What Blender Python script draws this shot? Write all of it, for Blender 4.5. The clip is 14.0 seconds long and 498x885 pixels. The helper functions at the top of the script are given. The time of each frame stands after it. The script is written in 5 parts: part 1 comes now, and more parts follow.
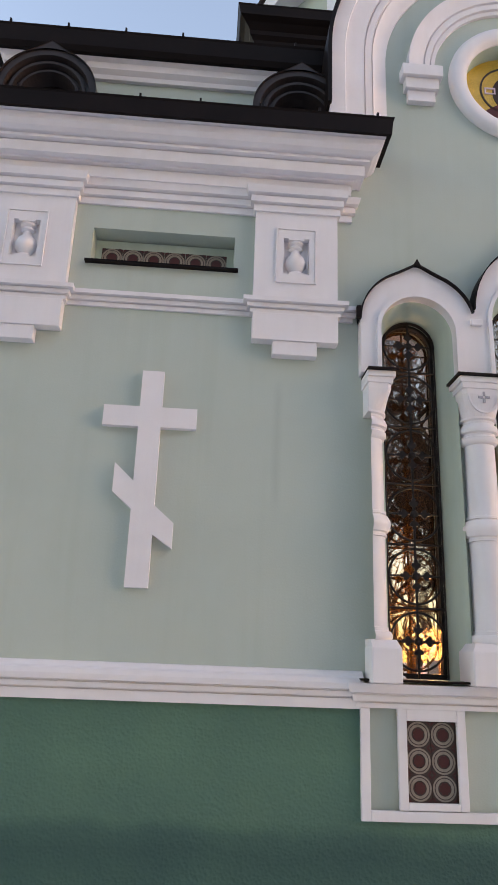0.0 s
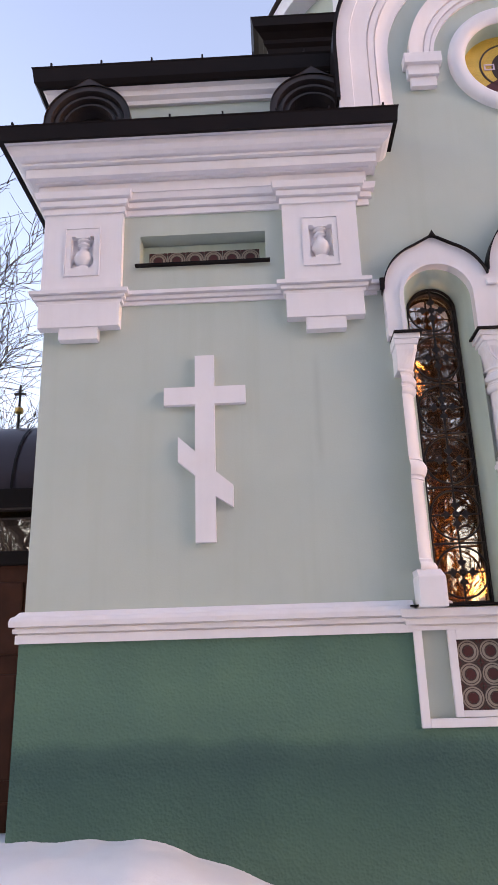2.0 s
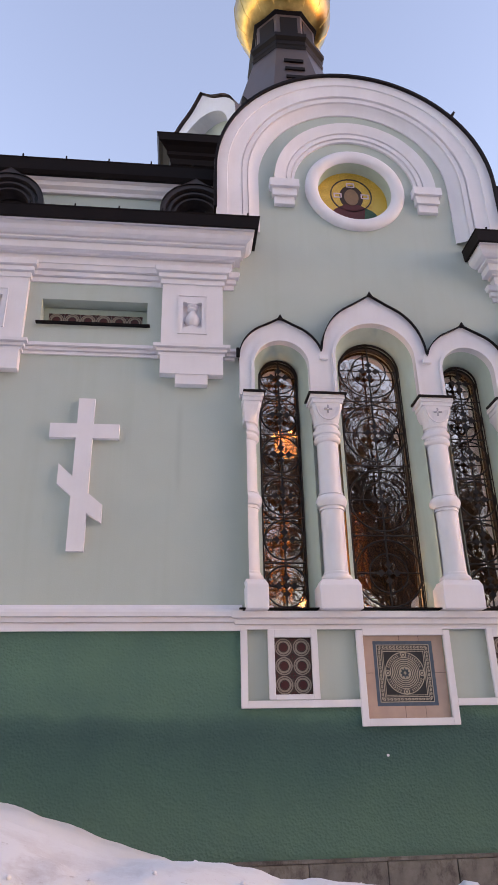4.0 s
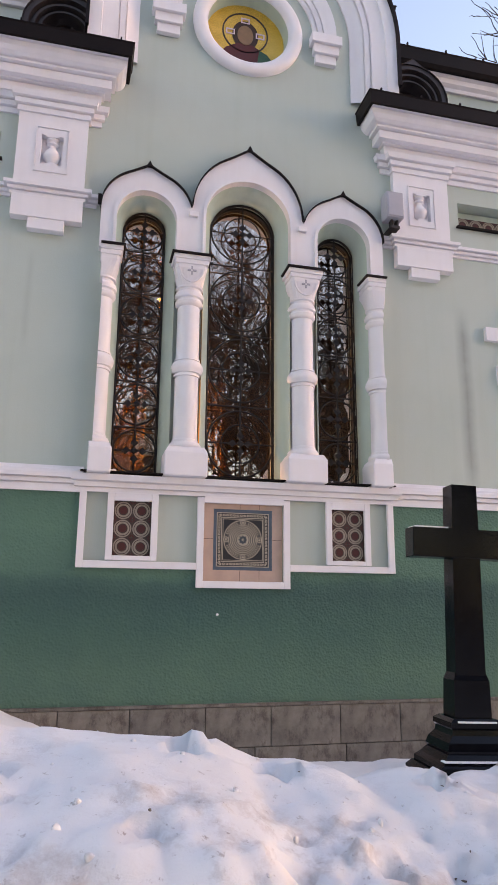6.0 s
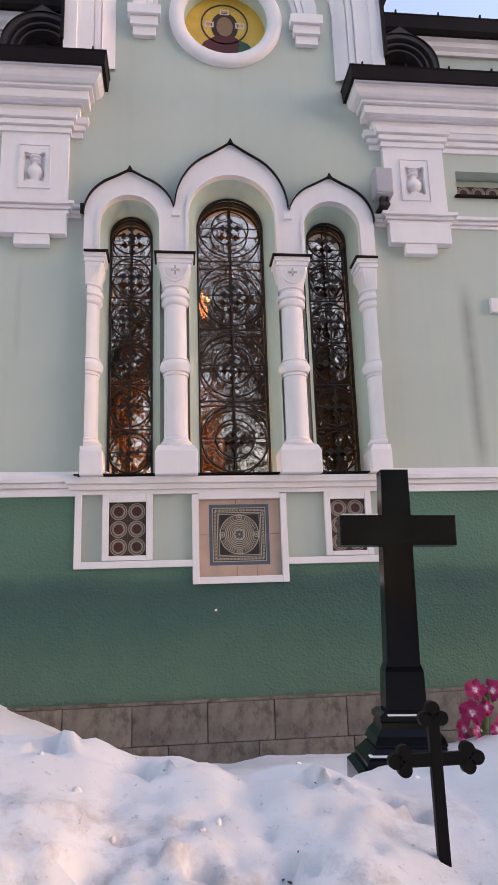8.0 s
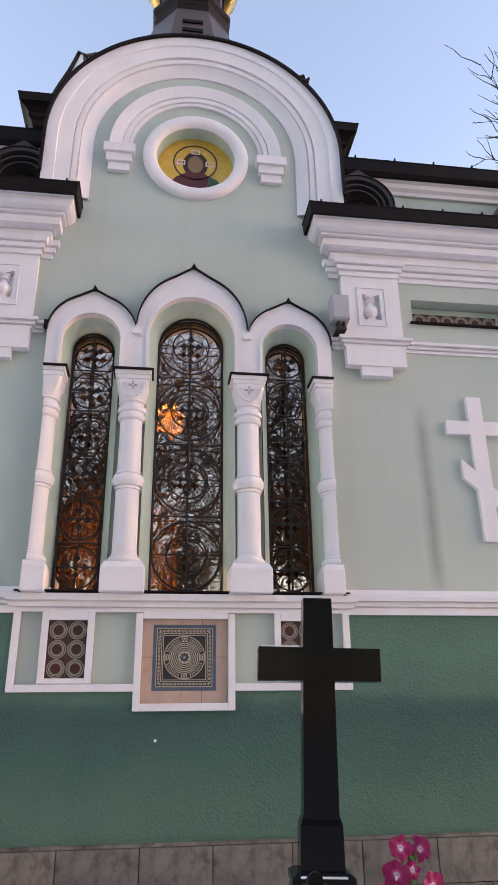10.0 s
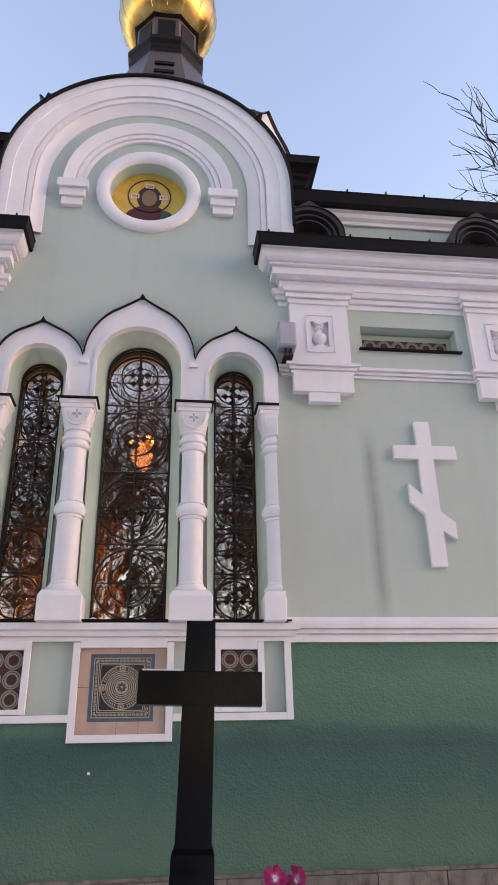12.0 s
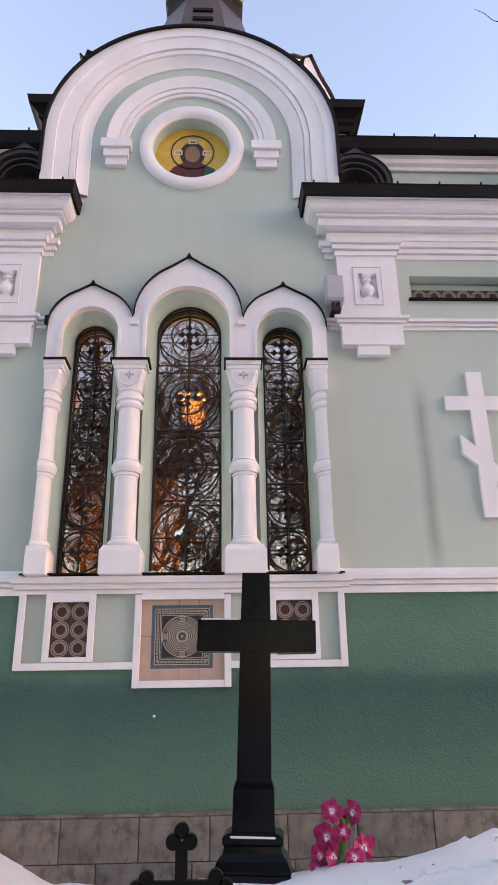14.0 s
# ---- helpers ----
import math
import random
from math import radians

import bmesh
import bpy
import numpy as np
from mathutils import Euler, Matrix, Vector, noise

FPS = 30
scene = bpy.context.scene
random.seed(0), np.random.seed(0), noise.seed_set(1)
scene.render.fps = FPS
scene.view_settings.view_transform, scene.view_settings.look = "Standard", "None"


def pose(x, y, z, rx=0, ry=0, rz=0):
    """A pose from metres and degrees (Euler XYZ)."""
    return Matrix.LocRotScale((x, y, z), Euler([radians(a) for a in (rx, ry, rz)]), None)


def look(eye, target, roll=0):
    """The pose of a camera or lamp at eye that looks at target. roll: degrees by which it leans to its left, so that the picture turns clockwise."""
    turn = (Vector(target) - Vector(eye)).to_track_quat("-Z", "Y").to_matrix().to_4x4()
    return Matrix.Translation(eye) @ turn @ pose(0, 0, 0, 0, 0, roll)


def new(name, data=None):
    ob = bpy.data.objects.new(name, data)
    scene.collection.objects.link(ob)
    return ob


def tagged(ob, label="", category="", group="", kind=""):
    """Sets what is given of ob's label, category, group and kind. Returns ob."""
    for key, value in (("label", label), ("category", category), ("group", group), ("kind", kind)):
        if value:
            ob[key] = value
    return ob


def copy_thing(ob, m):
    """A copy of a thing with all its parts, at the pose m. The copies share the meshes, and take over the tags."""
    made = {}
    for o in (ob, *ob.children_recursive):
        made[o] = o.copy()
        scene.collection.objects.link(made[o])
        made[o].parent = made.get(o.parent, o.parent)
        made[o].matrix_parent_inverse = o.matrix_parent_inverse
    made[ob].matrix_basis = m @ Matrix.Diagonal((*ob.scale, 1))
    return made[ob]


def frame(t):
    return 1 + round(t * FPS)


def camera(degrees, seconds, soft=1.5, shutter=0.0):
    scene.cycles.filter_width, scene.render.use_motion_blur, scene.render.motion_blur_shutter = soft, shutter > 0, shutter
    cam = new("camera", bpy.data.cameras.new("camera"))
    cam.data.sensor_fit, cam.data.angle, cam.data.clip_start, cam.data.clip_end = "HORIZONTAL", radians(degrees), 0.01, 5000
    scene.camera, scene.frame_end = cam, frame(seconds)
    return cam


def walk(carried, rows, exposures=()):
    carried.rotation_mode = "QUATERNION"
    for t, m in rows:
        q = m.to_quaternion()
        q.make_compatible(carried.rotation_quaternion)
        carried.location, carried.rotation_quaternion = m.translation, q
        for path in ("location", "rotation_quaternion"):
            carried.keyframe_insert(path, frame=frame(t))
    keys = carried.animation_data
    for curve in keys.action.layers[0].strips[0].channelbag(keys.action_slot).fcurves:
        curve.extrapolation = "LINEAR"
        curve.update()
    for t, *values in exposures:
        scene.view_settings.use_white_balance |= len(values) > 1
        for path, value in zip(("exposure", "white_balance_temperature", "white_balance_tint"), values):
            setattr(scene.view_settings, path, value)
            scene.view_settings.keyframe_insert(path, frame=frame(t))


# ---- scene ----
cam = camera(39.7, 14.0, soft=1.6)
PATH = [
    (0, (-2.525, -4.697, 2.938), (-2.415, -2.792, 3.537), 2.2),
    (0.5, (-2.587, -4.627, 2.869), (-2.568, -2.701, 3.408), -1.2),
    (1, (-2.568, -4.579, 2.622), (-2.594, -2.626, 3.048), -0.7),
    (1.5, (-2.563, -4.629, 2.708), (-2.671, -2.683, 3.154), -1.8),
    (2, (-2.452, -5.218, 2.493), (-2.513, -3.313, 3.098), -1.7),
    (2.5, (-2.283, -6.288, 1.694), (-2.33, -4.442, 2.46), -0.8),
    (3, (-2.265, -6.212, 1.798), (-2.196, -4.395, 2.63), -0.8),
    (3.2, (-2.242, -6.298, 1.74), (-2.111, -4.494, 2.593), -1.6),
    (5.3, (-1.699, -6.049, 1.703), (-1.393, -4.172, 2.322), 0.6),
    (5.5, (-1.663, -6.1, 1.744), (-1.266, -4.226, 2.321), -0.5),
    (6, (-1.455, -6.108, 1.71), (-0.996, -4.217, 2.173), 0.5),
    (6.5, (-1.283, -6.168, 1.716), (-0.942, -4.23, 2.075), 0.3),
    (7, (-1.085, -6.138, 1.736), (-0.84, -4.197, 2.152), 1.5),
    (7.5, (-0.84, -6.202, 1.709), (-0.674, -4.239, 2.054), 4.8),
    (8, (-0.618, -6.235, 1.723), (-0.398, -4.297, 2.166), -1.8),
    (8.5, (-0.46, -6.186, 1.737), (-0.17, -4.287, 2.292), -0.1),
    (8.7, (-0.405, -6.17, 1.755), (-0.164, -4.3, 2.421), -1.0),
    (10.8, (-0.047, -6.257, 1.804), (0.199, -4.433, 2.587), -0.5),
    (11, (0.083, -6.184, 1.77), (0.271, -4.365, 2.58), 0.7),
    (11.5, (0.26, -6.204, 1.755), (0.506, -4.414, 2.613), -0.8),
    (12, (0.337, -6.288, 1.741), (0.559, -4.482, 2.569), -1.2),
    (12.5, (0.375, -6.341, 1.721), (0.668, -4.506, 2.461), -1.6),
    (13, (0.39, -6.381, 1.732), (0.717, -4.537, 2.433), -1.5),
    (13.5, (0.384, -6.382, 1.727), (0.706, -4.524, 2.394), -1.3),
    (14, (0.338, -6.371, 1.724), (0.414, -4.503, 2.433), -0.9),
]
EXPOSURES = [(0.0, 2.76, 9600, 32), (0.5, 2.90, 9300, 36), (1.0, 3.06, 9300, 42), (2.0, 3.02, 9400, 44), (2.4, 2.86, 9300, 42), (3.2, 2.8, 9300, 44), (6.0, 3.0, 9500, 38), (8.5, 3.0, 9500, 38), (11.0, 2.92, 9200, 37), (13.0, 2.96, 9300, 38), (14.0, 3.06, 9400, 38)]
walk(cam, [(t, look(eye, target, roll)) for t, eye, target, roll in PATH], exposures=EXPOSURES)

# ---- world, sun, exposure ----
SUN_AZ, SUN_EL = 100.0, 5.0          # the low sun: along the facade from the east, a little behind the path
world = bpy.data.worlds.new("dusk")
scene.world = world
world.use_nodes = True
wn = world.node_tree
sky = wn.nodes.new("ShaderNodeTexSky")
sky.sky_type = "NISHITA"
sky.sun_disc = False
sky.sun_elevation = radians(SUN_EL)
sky.sun_rotation = radians(SUN_AZ)
sky.air_density, sky.dust_density, sky.ozone_density = 1.0, 0.12, 2.3
wn.nodes["Background"].inputs["Strength"].default_value = 0.15
wn.links.new(sky.outputs[0], wn.nodes["Background"].inputs[0])
sun = new("sun", bpy.data.lights.new("sun", "SUN"))
sun.data.energy, sun.data.angle, sun.data.color = 0.22, radians(75), (1.0, 0.68, 0.57)
az = radians(SUN_AZ)
sun.matrix_world = look((0, 0, 30), (-30 * math.sin(az), -30 * math.cos(az), 30 - 30 * math.tan(radians(SUN_EL + 4))))

# ---- materials ----


def material(name, base, rough=0.6, metal=0.0):
    m = bpy.data.materials.new(name)
    m.use_nodes = True
    b = m.node_tree.nodes["Principled BSDF"]
    b.inputs["Base Color"].default_value = (*base, 1)
    b.inputs["Roughness"].default_value = rough
    b.inputs["Metallic"].default_value = metal
    return m, m.node_tree, b


def node(tree, kind, **values):
    n = tree.nodes.new(kind)
    for key, value in values.items():
        n.inputs[key].default_value = value
    return n


def noise_tex(tree, scale, detail=4.0, rough=0.55, stretch=None):
    co = tree.nodes.new("ShaderNodeTexCoord")
    out = co.outputs["Object"]
    if stretch:
        mp = tree.nodes.new("ShaderNodeMapping")
        mp.inputs["Scale"].default_value = stretch
        tree.links.new(out, mp.inputs[0])
        out = mp.outputs[0]
    n = node(tree, "ShaderNodeTexNoise", Scale=scale, Detail=detail, Roughness=rough)
    tree.links.new(out, n.inputs["Vector"])
    return n.outputs["Fac"]


def ramp(tree, fac, stops):
    r = tree.nodes.new("ShaderNodeValToRGB")
    while len(r.color_ramp.elements) < len(stops):
        r.color_ramp.elements.new(0.5)
    for e, (at, c) in zip(r.color_ramp.elements, stops):
        e.position, e.color = at, (*c, 1)
    tree.links.new(fac, r.inputs[0])
    return r.outputs[0]


def mixed(tree, fac, a, b, mode="MIX"):
    n = tree.nodes.new("ShaderNodeMix")
    n.data_type, n.blend_type = "RGBA", mode
    for value, slot in ((fac, 0), (a, 6), (b, 7)):
        if isinstance(value, (int, float)):
            n.inputs[slot].default_value = value
        elif isinstance(value, tuple):
            n.inputs[slot].default_value = (*value, 1)
        else:
            tree.links.new(value, n.inputs[slot])
    return n.outputs[2]


def maths(tree, op, a, b=0.0, c=0.0):
    n = tree.nodes.new("ShaderNodeMath")
    n.operation = op
    for k, v in enumerate((a, b, c)):
        if isinstance(v, (int, float)):
            n.inputs[k].default_value = v
        else:
            tree.links.new(v, n.inputs[k])
    return n.outputs[0]


def bumped(tree, shader, height, strength=0.3, distance=0.01):
    b = node(tree, "ShaderNodeBump", Strength=strength, Distance=distance)
    tree.links.new(height, b.inputs["Height"])
    tree.links.new(b.outputs[0], shader.inputs["Normal"])


def place(tree):
    co = tree.nodes.new("ShaderNodeTexCoord")
    s = tree.nodes.new("ShaderNodeSeparateXYZ")
    tree.links.new(co.outputs["Object"], s.inputs[0])
    return s.outputs


def worn(name, base, rough=0.7, spread=0.12, scale=3.0, grain=120.0, bump=0.15, dist=0.004, metal=0.0, streaks=0.0, shine=0.4):
    """Paint, stone or metal with large stains, fine grain and rain streaks."""
    m, t, b = material(name, base, rough, metal)
    b.inputs["Specular IOR Level"].default_value = shine
    dark = tuple(c * (1 - spread) for c in base)
    light = tuple(min(1, c * (1 + spread * 0.6)) for c in base)
    big = noise_tex(t, scale, 5.0)
    col = ramp(t, big, [(0.3, dark), (0.7, light)])
    if streaks:
        run = noise_tex(t, 5.0, 3.0, 0.6, (1.6, 1.6, 0.12))
        col = mixed(t, streaks, col, ramp(t, run, [(0.42, (1, 1, 1)), (0.7, (0.7, 0.68, 0.64))]), "MULTIPLY")
    t.links.new(col, b.inputs["Base Color"])
    fine = noise_tex(t, grain, 3.0)
    t.links.new(ramp(t, big, [(0.2, (rough - 0.08,) * 3), (0.8, (min(1, rough + 0.08),) * 3)]), b.inputs["Roughness"])
    bumped(t, b, fine, bump, dist)
    return m


WHITE = worn("white_trim_paint", (0.80, 0.755, 0.765), 0.65, 0.05, 2.2, 90, 0.12, 0.003, streaks=0.10)
METAL = worn("dark_brown_roof_metal", (0.011, 0.0065, 0.006), 0.5, 0.3, 2.5, 30, 0.15, 0.003, shine=0.12)
# roof metal made lighter: the highlights on the dormer rings put into the colour
DORMER = worn("lightened_roof_metal", (0.040, 0.029, 0.028), 0.40, 0.35, 3.5, 30, 0.2, 0.003, shine=0.3)
PORCH = worn("purple_brown_porch_metal", (0.034, 0.018, 0.022), 0.32, 0.3, 2.0, 20, 0.15, 0.003, streaks=0.3)
METAL2 = worn("brown_tent_roof_metal", (0.075, 0.046, 0.042), 0.38, 0.3, 1.5, 20, 0.15, 0.004, streaks=0.5)
GREEN_IN = worn("pale_green_reveal_plaster", (0.46, 0.56, 0.48), 0.75, 0.06, 2.0, 100, 0.15, 0.003, streaks=0.3)
IRON = worn("wrought_iron", (0.020, 0.012, 0.010), 0.5, 0.3, 8, 60, 0.2, 0.002)
GRANITE = worn("polished_black_granite", (0.003, 0.0032, 0.005), 0.16, 0.3, 40, 200, 0.02, 0.001, shine=0.2)
BLACK = worn("black_painted_iron", (0.005, 0.005, 0.005), 0.5, 0.2, 10, 80, 0.2, 0.002, shine=0.12)
GREY_BOX = worn("grey_plastic", (0.42, 0.40, 0.43), 0.5, 0.06, 6, 100, 0.1, 0.002)
WOOD = worn("brown_varnished_wood", (0.075, 0.022, 0.012), 0.5, 0.3, 4, 40, 0.15, 0.003, shine=0.15)
PINK = worn("pink_stone_border", (0.52, 0.35, 0.28), 0.7, 0.12, 6, 80, 0.2, 0.002)
BLUE = worn("blue_grey_tile", (0.075, 0.11, 0.15), 0.5, 0.2, 20, 100, 0.1, 0.001)
BARK = worn("dark_bark", (0.040, 0.027, 0.023), 0.9, 0.3, 6, 40, 0.4, 0.01)
LEAF = worn("green_cloth_leaf", (0.05, 0.16, 0.03), 0.6, 0.2, 30, 100, 0.1, 0.001)


def thin_cloth():
    """Ochre cloth that glows when a lamp stands behind it."""
    m, t, b = material("ochre_curtain_cloth", (0.6, 0.38, 0.14), 0.9)
    through_ = node(t, "ShaderNodeBsdfTranslucent", Color=(0.62, 0.36, 0.12, 1))
    mix = node(t, "ShaderNodeMixShader", Fac=0.65)
    t.links.new(b.outputs[0], mix.inputs[1])
    t.links.new(through_.outputs[0], mix.inputs[2])
    t.links.new(mix.outputs[0], t.nodes["Material Output"].inputs[0])
    return m


CLOTH = thin_cloth()
INSIDE = worn("ochre_interior_plaster", (0.42, 0.30, 0.16), 0.8, 0.15, 1.5, 30, 0.1, 0.003)
DARKWOOD = worn("dark_interior_wood", (0.07, 0.04, 0.022), 0.6, 0.2, 2, 30, 0.1, 0.003)


def wall_green():
    """Pale green plaster: cloudy, slightly rough, with rain streaks and one grey smear on the eastern bay."""
    base = (0.50, 0.60, 0.52)
    m, t, b = material("pale_green_plaster", base, 0.8)
    col = ramp(t, noise_tex(t, 0.9, 6.0, 0.6), [(0.3, (0.430, 0.495, 0.438)), (0.7, (0.480, 0.540, 0.478))])
    run = noise_tex(t, 3.0, 4.0, 0.6, (1.8, 1.8, 0.10))
    col = mixed(t, 0.4, col, ramp(t, run, [(0.5, (1, 1, 1)), (0.75, (0.90, 0.89, 0.84))]), "MULTIPLY")
    x, y, z = place(t)
    wobble = maths(t, "MULTIPLY", maths(t, "SUBTRACT", noise_tex(t, 1.2, 2.0), 0.5), 0.05)
    for cx, z0, z1, wide, amount in ((2.345, 2.76, 4.85, 0.10, 0.72), (-2.06, 3.9, 4.95, 0.045, 0.25)):
        across = maths(t, "ABSOLUTE", maths(t, "SUBTRACT", maths(t, "ADD", x, wobble), cx))
        side = maths(t, "SUBTRACT", 1.0, maths(t, "DIVIDE", across, wide))
        side = maths(t, "MINIMUM", maths(t, "MAXIMUM", side, 0.0), 1.0)
        up = maths(t, "DIVIDE", maths(t, "ABSOLUTE", maths(t, "SUBTRACT", z, (z0 + z1) / 2)), (z1 - z0) / 2)
        up = maths(t, "MINIMUM", maths(t, "MAXIMUM", maths(t, "MULTIPLY", maths(t, "SUBTRACT", 1.0, up), 3.0), 0.0), 1.0)
        smear = maths(t, "MULTIPLY", maths(t, "MULTIPLY", side, up), maths(t, "ADD", 0.5, maths(t, "MULTIPLY", noise_tex(t, 7, 3), amount)))
        col = mixed(t, maths(t, "MULTIPLY", smear, amount), col, (0.22, 0.225, 0.205))
    t.links.new(col, b.inputs["Base Color"])
    bumped(t, b, noise_tex(t, 70, 4.0), 0.25, 0.004)
    return m


def dado_green():
    """Dark green roughcast, damp and darker below an uneven tide line, bleached again near the foot."""
    m, t, b = material("dark_green_roughcast", (0.1, 0.2, 0.14), 0.8)
    b.inputs["Specular IOR Level"].default_value = 0.3
    x, y, z = place(t)
    tide = maths(t, "ADD", z, maths(t, "MULTIPLY", maths(t, "SUBTRACT", noise_tex(t, 0.9, 5.0, 0.6), 0.5), 0.32))
    level = maths(t, "DIVIDE", maths(t, "SUBTRACT", tide, 0.9), 1.8)
    col = ramp(t, level, [(0.0, (0.082, 0.172, 0.123)), (0.15, (0.069, 0.156, 0.116)), (0.34, (0.045, 0.122, 0.101)),
                          (0.50, (0.036, 0.101, 0.090)), (0.56, (0.045, 0.120, 0.101)), (0.61, (0.074, 0.173, 0.132)), (0.8, (0.082, 0.192, 0.142)), (1.0, (0.072, 0.168, 0.123))])
    blotch = ramp(t, noise_tex(t, 1.6, 5.0), [(0.3, (0.82, 0.86, 0.9)), (0.7, (1.12, 1.08, 1.0))])
    col = mixed(t, 0.7, col, blotch, "MULTIPLY")
    t.links.new(col, b.inputs["Base Color"])
    lumps = node(t, "ShaderNodeTexVoronoi", Scale=46.0)
    co = t.nodes.new("ShaderNodeTexCoord")
    t.links.new(co.outputs["Object"], lumps.inputs["Vector"])
    rough = maths(t, "ADD", maths(t, "MULTIPLY", lumps.outputs["Distance"], 0.5), noise_tex(t, 24, 3.0, 0.6))
    bumped(t, b, rough, 0.75, 0.014)
    return m


def stone_block():
    m, t, b = material("grey_limestone_block", (0.3, 0.27, 0.24), 0.75)
    info = t.nodes.new("ShaderNodeObjectInfo")
    tint = ramp(t, info.outputs["Random"], [(0.0, (0.82, 0.80, 0.80)), (0.5, (1.0, 0.97, 0.94)), (1.0, (1.12, 1.06, 1.0))])
    col = ramp(t, noise_tex(t, 3.5, 6.0, 0.65), [(0.32, (0.095, 0.078, 0.06)), (0.5, (0.185, 0.157, 0.13)), (0.7, (0.27, 0.235, 0.20))])
    veins = ramp(t, noise_tex(t, 11, 6.0, 0.75, (1, 1, 0.5)), [(0.36, (0.45, 0.40, 0.37)), (0.50, (1, 1, 1))])
    col = mixed(t, 0.8, col, veins, "MULTIPLY")
    col = mixed(t, 1.0, col, tint, "MULTIPLY")
    t.links.new(col, b.inputs["Base Color"])
    bumped(t, b, noise_tex(t, 25, 5.0), 0.4, 0.006)
    return m


def snow():
    """Old snow: clean and bluish on the bank's back, grey-brown grit and scuffs on the side towards the path."""
    m, t, b = material("old_snow", (0.82, 0.83, 0.87), 0.6)
    x, y, z = place(t)
    near = maths(t, "MINIMUM", maths(t, "MAXIMUM", maths(t, "MULTIPLY", maths(t, "SUBTRACT", -3.25, y), 1.4), 0.0), 1.0)
    scuff = ramp(t, noise_tex(t, 2.6, 8.0, 0.72), [(0.50, (0, 0, 0)), (0.64, (0.7, 0.7, 0.7))])
    grit = ramp(t, noise_tex(t, 34, 4.0, 0.7), [(0.62, (0, 0, 0)), (0.72, (0.75, 0.75, 0.75))])
    clean = ramp(t, noise_tex(t, 2.5, 5.0), [(0.3, (0.74, 0.73, 0.73)), (0.7, (0.81, 0.795, 0.79))])
    col = mixed(t, maths(t, "MULTIPLY", near, scuff), clean, (0.46, 0.37, 0.33))
    col = mixed(t, maths(t, "MULTIPLY", near, grit), col, (0.36, 0.29, 0.26))
    t.links.new(col, b.inputs["Base Color"])
    h = maths(t, "ADD", noise_tex(t, 16, 8.0, 0.7), maths(t, "MULTIPLY", noise_tex(t, 90, 4.0, 0.7), 0.3))
    bumped(t, b, h, 0.4, 0.015)
    return m


def gold_leaf(name, rough, tiles):
    m, t, b = material(name, (0.7, 0.4, 0.1), rough, 1.0)
    low, high = ((0.80, 0.43, 0.05), (1.0, 0.60, 0.12)) if tiles else ((0.44, 0.24, 0.07), (0.62, 0.37, 0.12))
    col = ramp(t, noise_tex(t, 6, 4.0), [(0.3, low), (0.7, high)])
    t.links.new(col, b.inputs["Base Color"])
    if tiles:
        b.inputs["Metallic"].default_value = 0.12
        v = node(t, "ShaderNodeTexVoronoi", Scale=90.0)
        co = t.nodes.new("ShaderNodeTexCoord")
        t.links.new(co.outputs["Object"], v.inputs["Vector"])
        col2 = mixed(t, 0.35, col, ramp(t, v.outputs["Distance"], [(0.35, (1, 1, 1)), (0.6, (0.45, 0.38, 0.3))]), "MULTIPLY")
        t.links.new(col2, b.inputs["Base Color"])
        bumped(t, b, v.outputs["Distance"], 0.5, 0.003)
    else:
        bumped(t, b, noise_tex(t, 9, 4.0), 0.2, 0.01)
    return m


def pane_glass():
    """Old window glass: it mirrors the sky and lets the lamp-lit room through."""
    m = bpy.data.materials.new("old_window_glass")
    m.use_nodes = True
    t = m.node_tree
    t.nodes.remove(t.nodes["Principled BSDF"])
    clear = node(t, "ShaderNodeBsdfTransparent", Color=(0.78, 0.68, 0.58, 1))
    # brownish gloss tint stands in for a warmer mirrored sky
    gloss = node(t, "ShaderNodeBsdfGlossy", Color=(0.82, 0.70, 0.62, 1), Roughness=0.015)
    mix = node(t, "ShaderNodeMixShader", Fac=0.66)
    bump = node(t, "ShaderNodeBump", Strength=0.12, Distance=0.02)
    t.links.new(noise_tex(t, 2.2, 2.0), bump.inputs["Height"])
    t.links.new(bump.outputs[0], gloss.inputs["Normal"])
    t.links.new(clear.outputs[0], mix.inputs[1])
    t.links.new(gloss.outputs[0], mix.inputs[2])
    t.links.new(mix.outputs[0], t.nodes["Material Output"].inputs[0])
    return m


def lamp_glow(name, colour, strength):
    m, t, b = material(name, colour, 0.5)
    b.inputs["Emission Color"].default_value = (*colour, 1)
    b.inputs["Emission Strength"].default_value = strength
    return m


def flat(name, colour, rough=0.55):
    return worn(name, colour, rough, 0.15, 25, 150, 0.1, 0.001)


WALL, DADO, STONE, SNOW = wall_green(), dado_green(), stone_block(), snow()
GOLD, MOSAIC, GLASS = gold_leaf("gilded_dome_sheet", 0.3, False), gold_leaf("gold_mosaic", 0.4, True), pane_glass()
DULL, CREAM, MAROON, BROWN, INK = flat("dull_cream_glaze", (0.30, 0.245, 0.20)), flat("cream_glaze", (0.46, 0.39, 0.31)), flat("maroon_glaze", (0.085, 0.018, 0.016)), flat("brown_glaze", (0.06, 0.035, 0.03)), flat("blue_black_glaze", (0.03, 0.045, 0.055))
BULB = lamp_glow("warm_bulb", (1.0, 0.55, 0.18), 4.0)


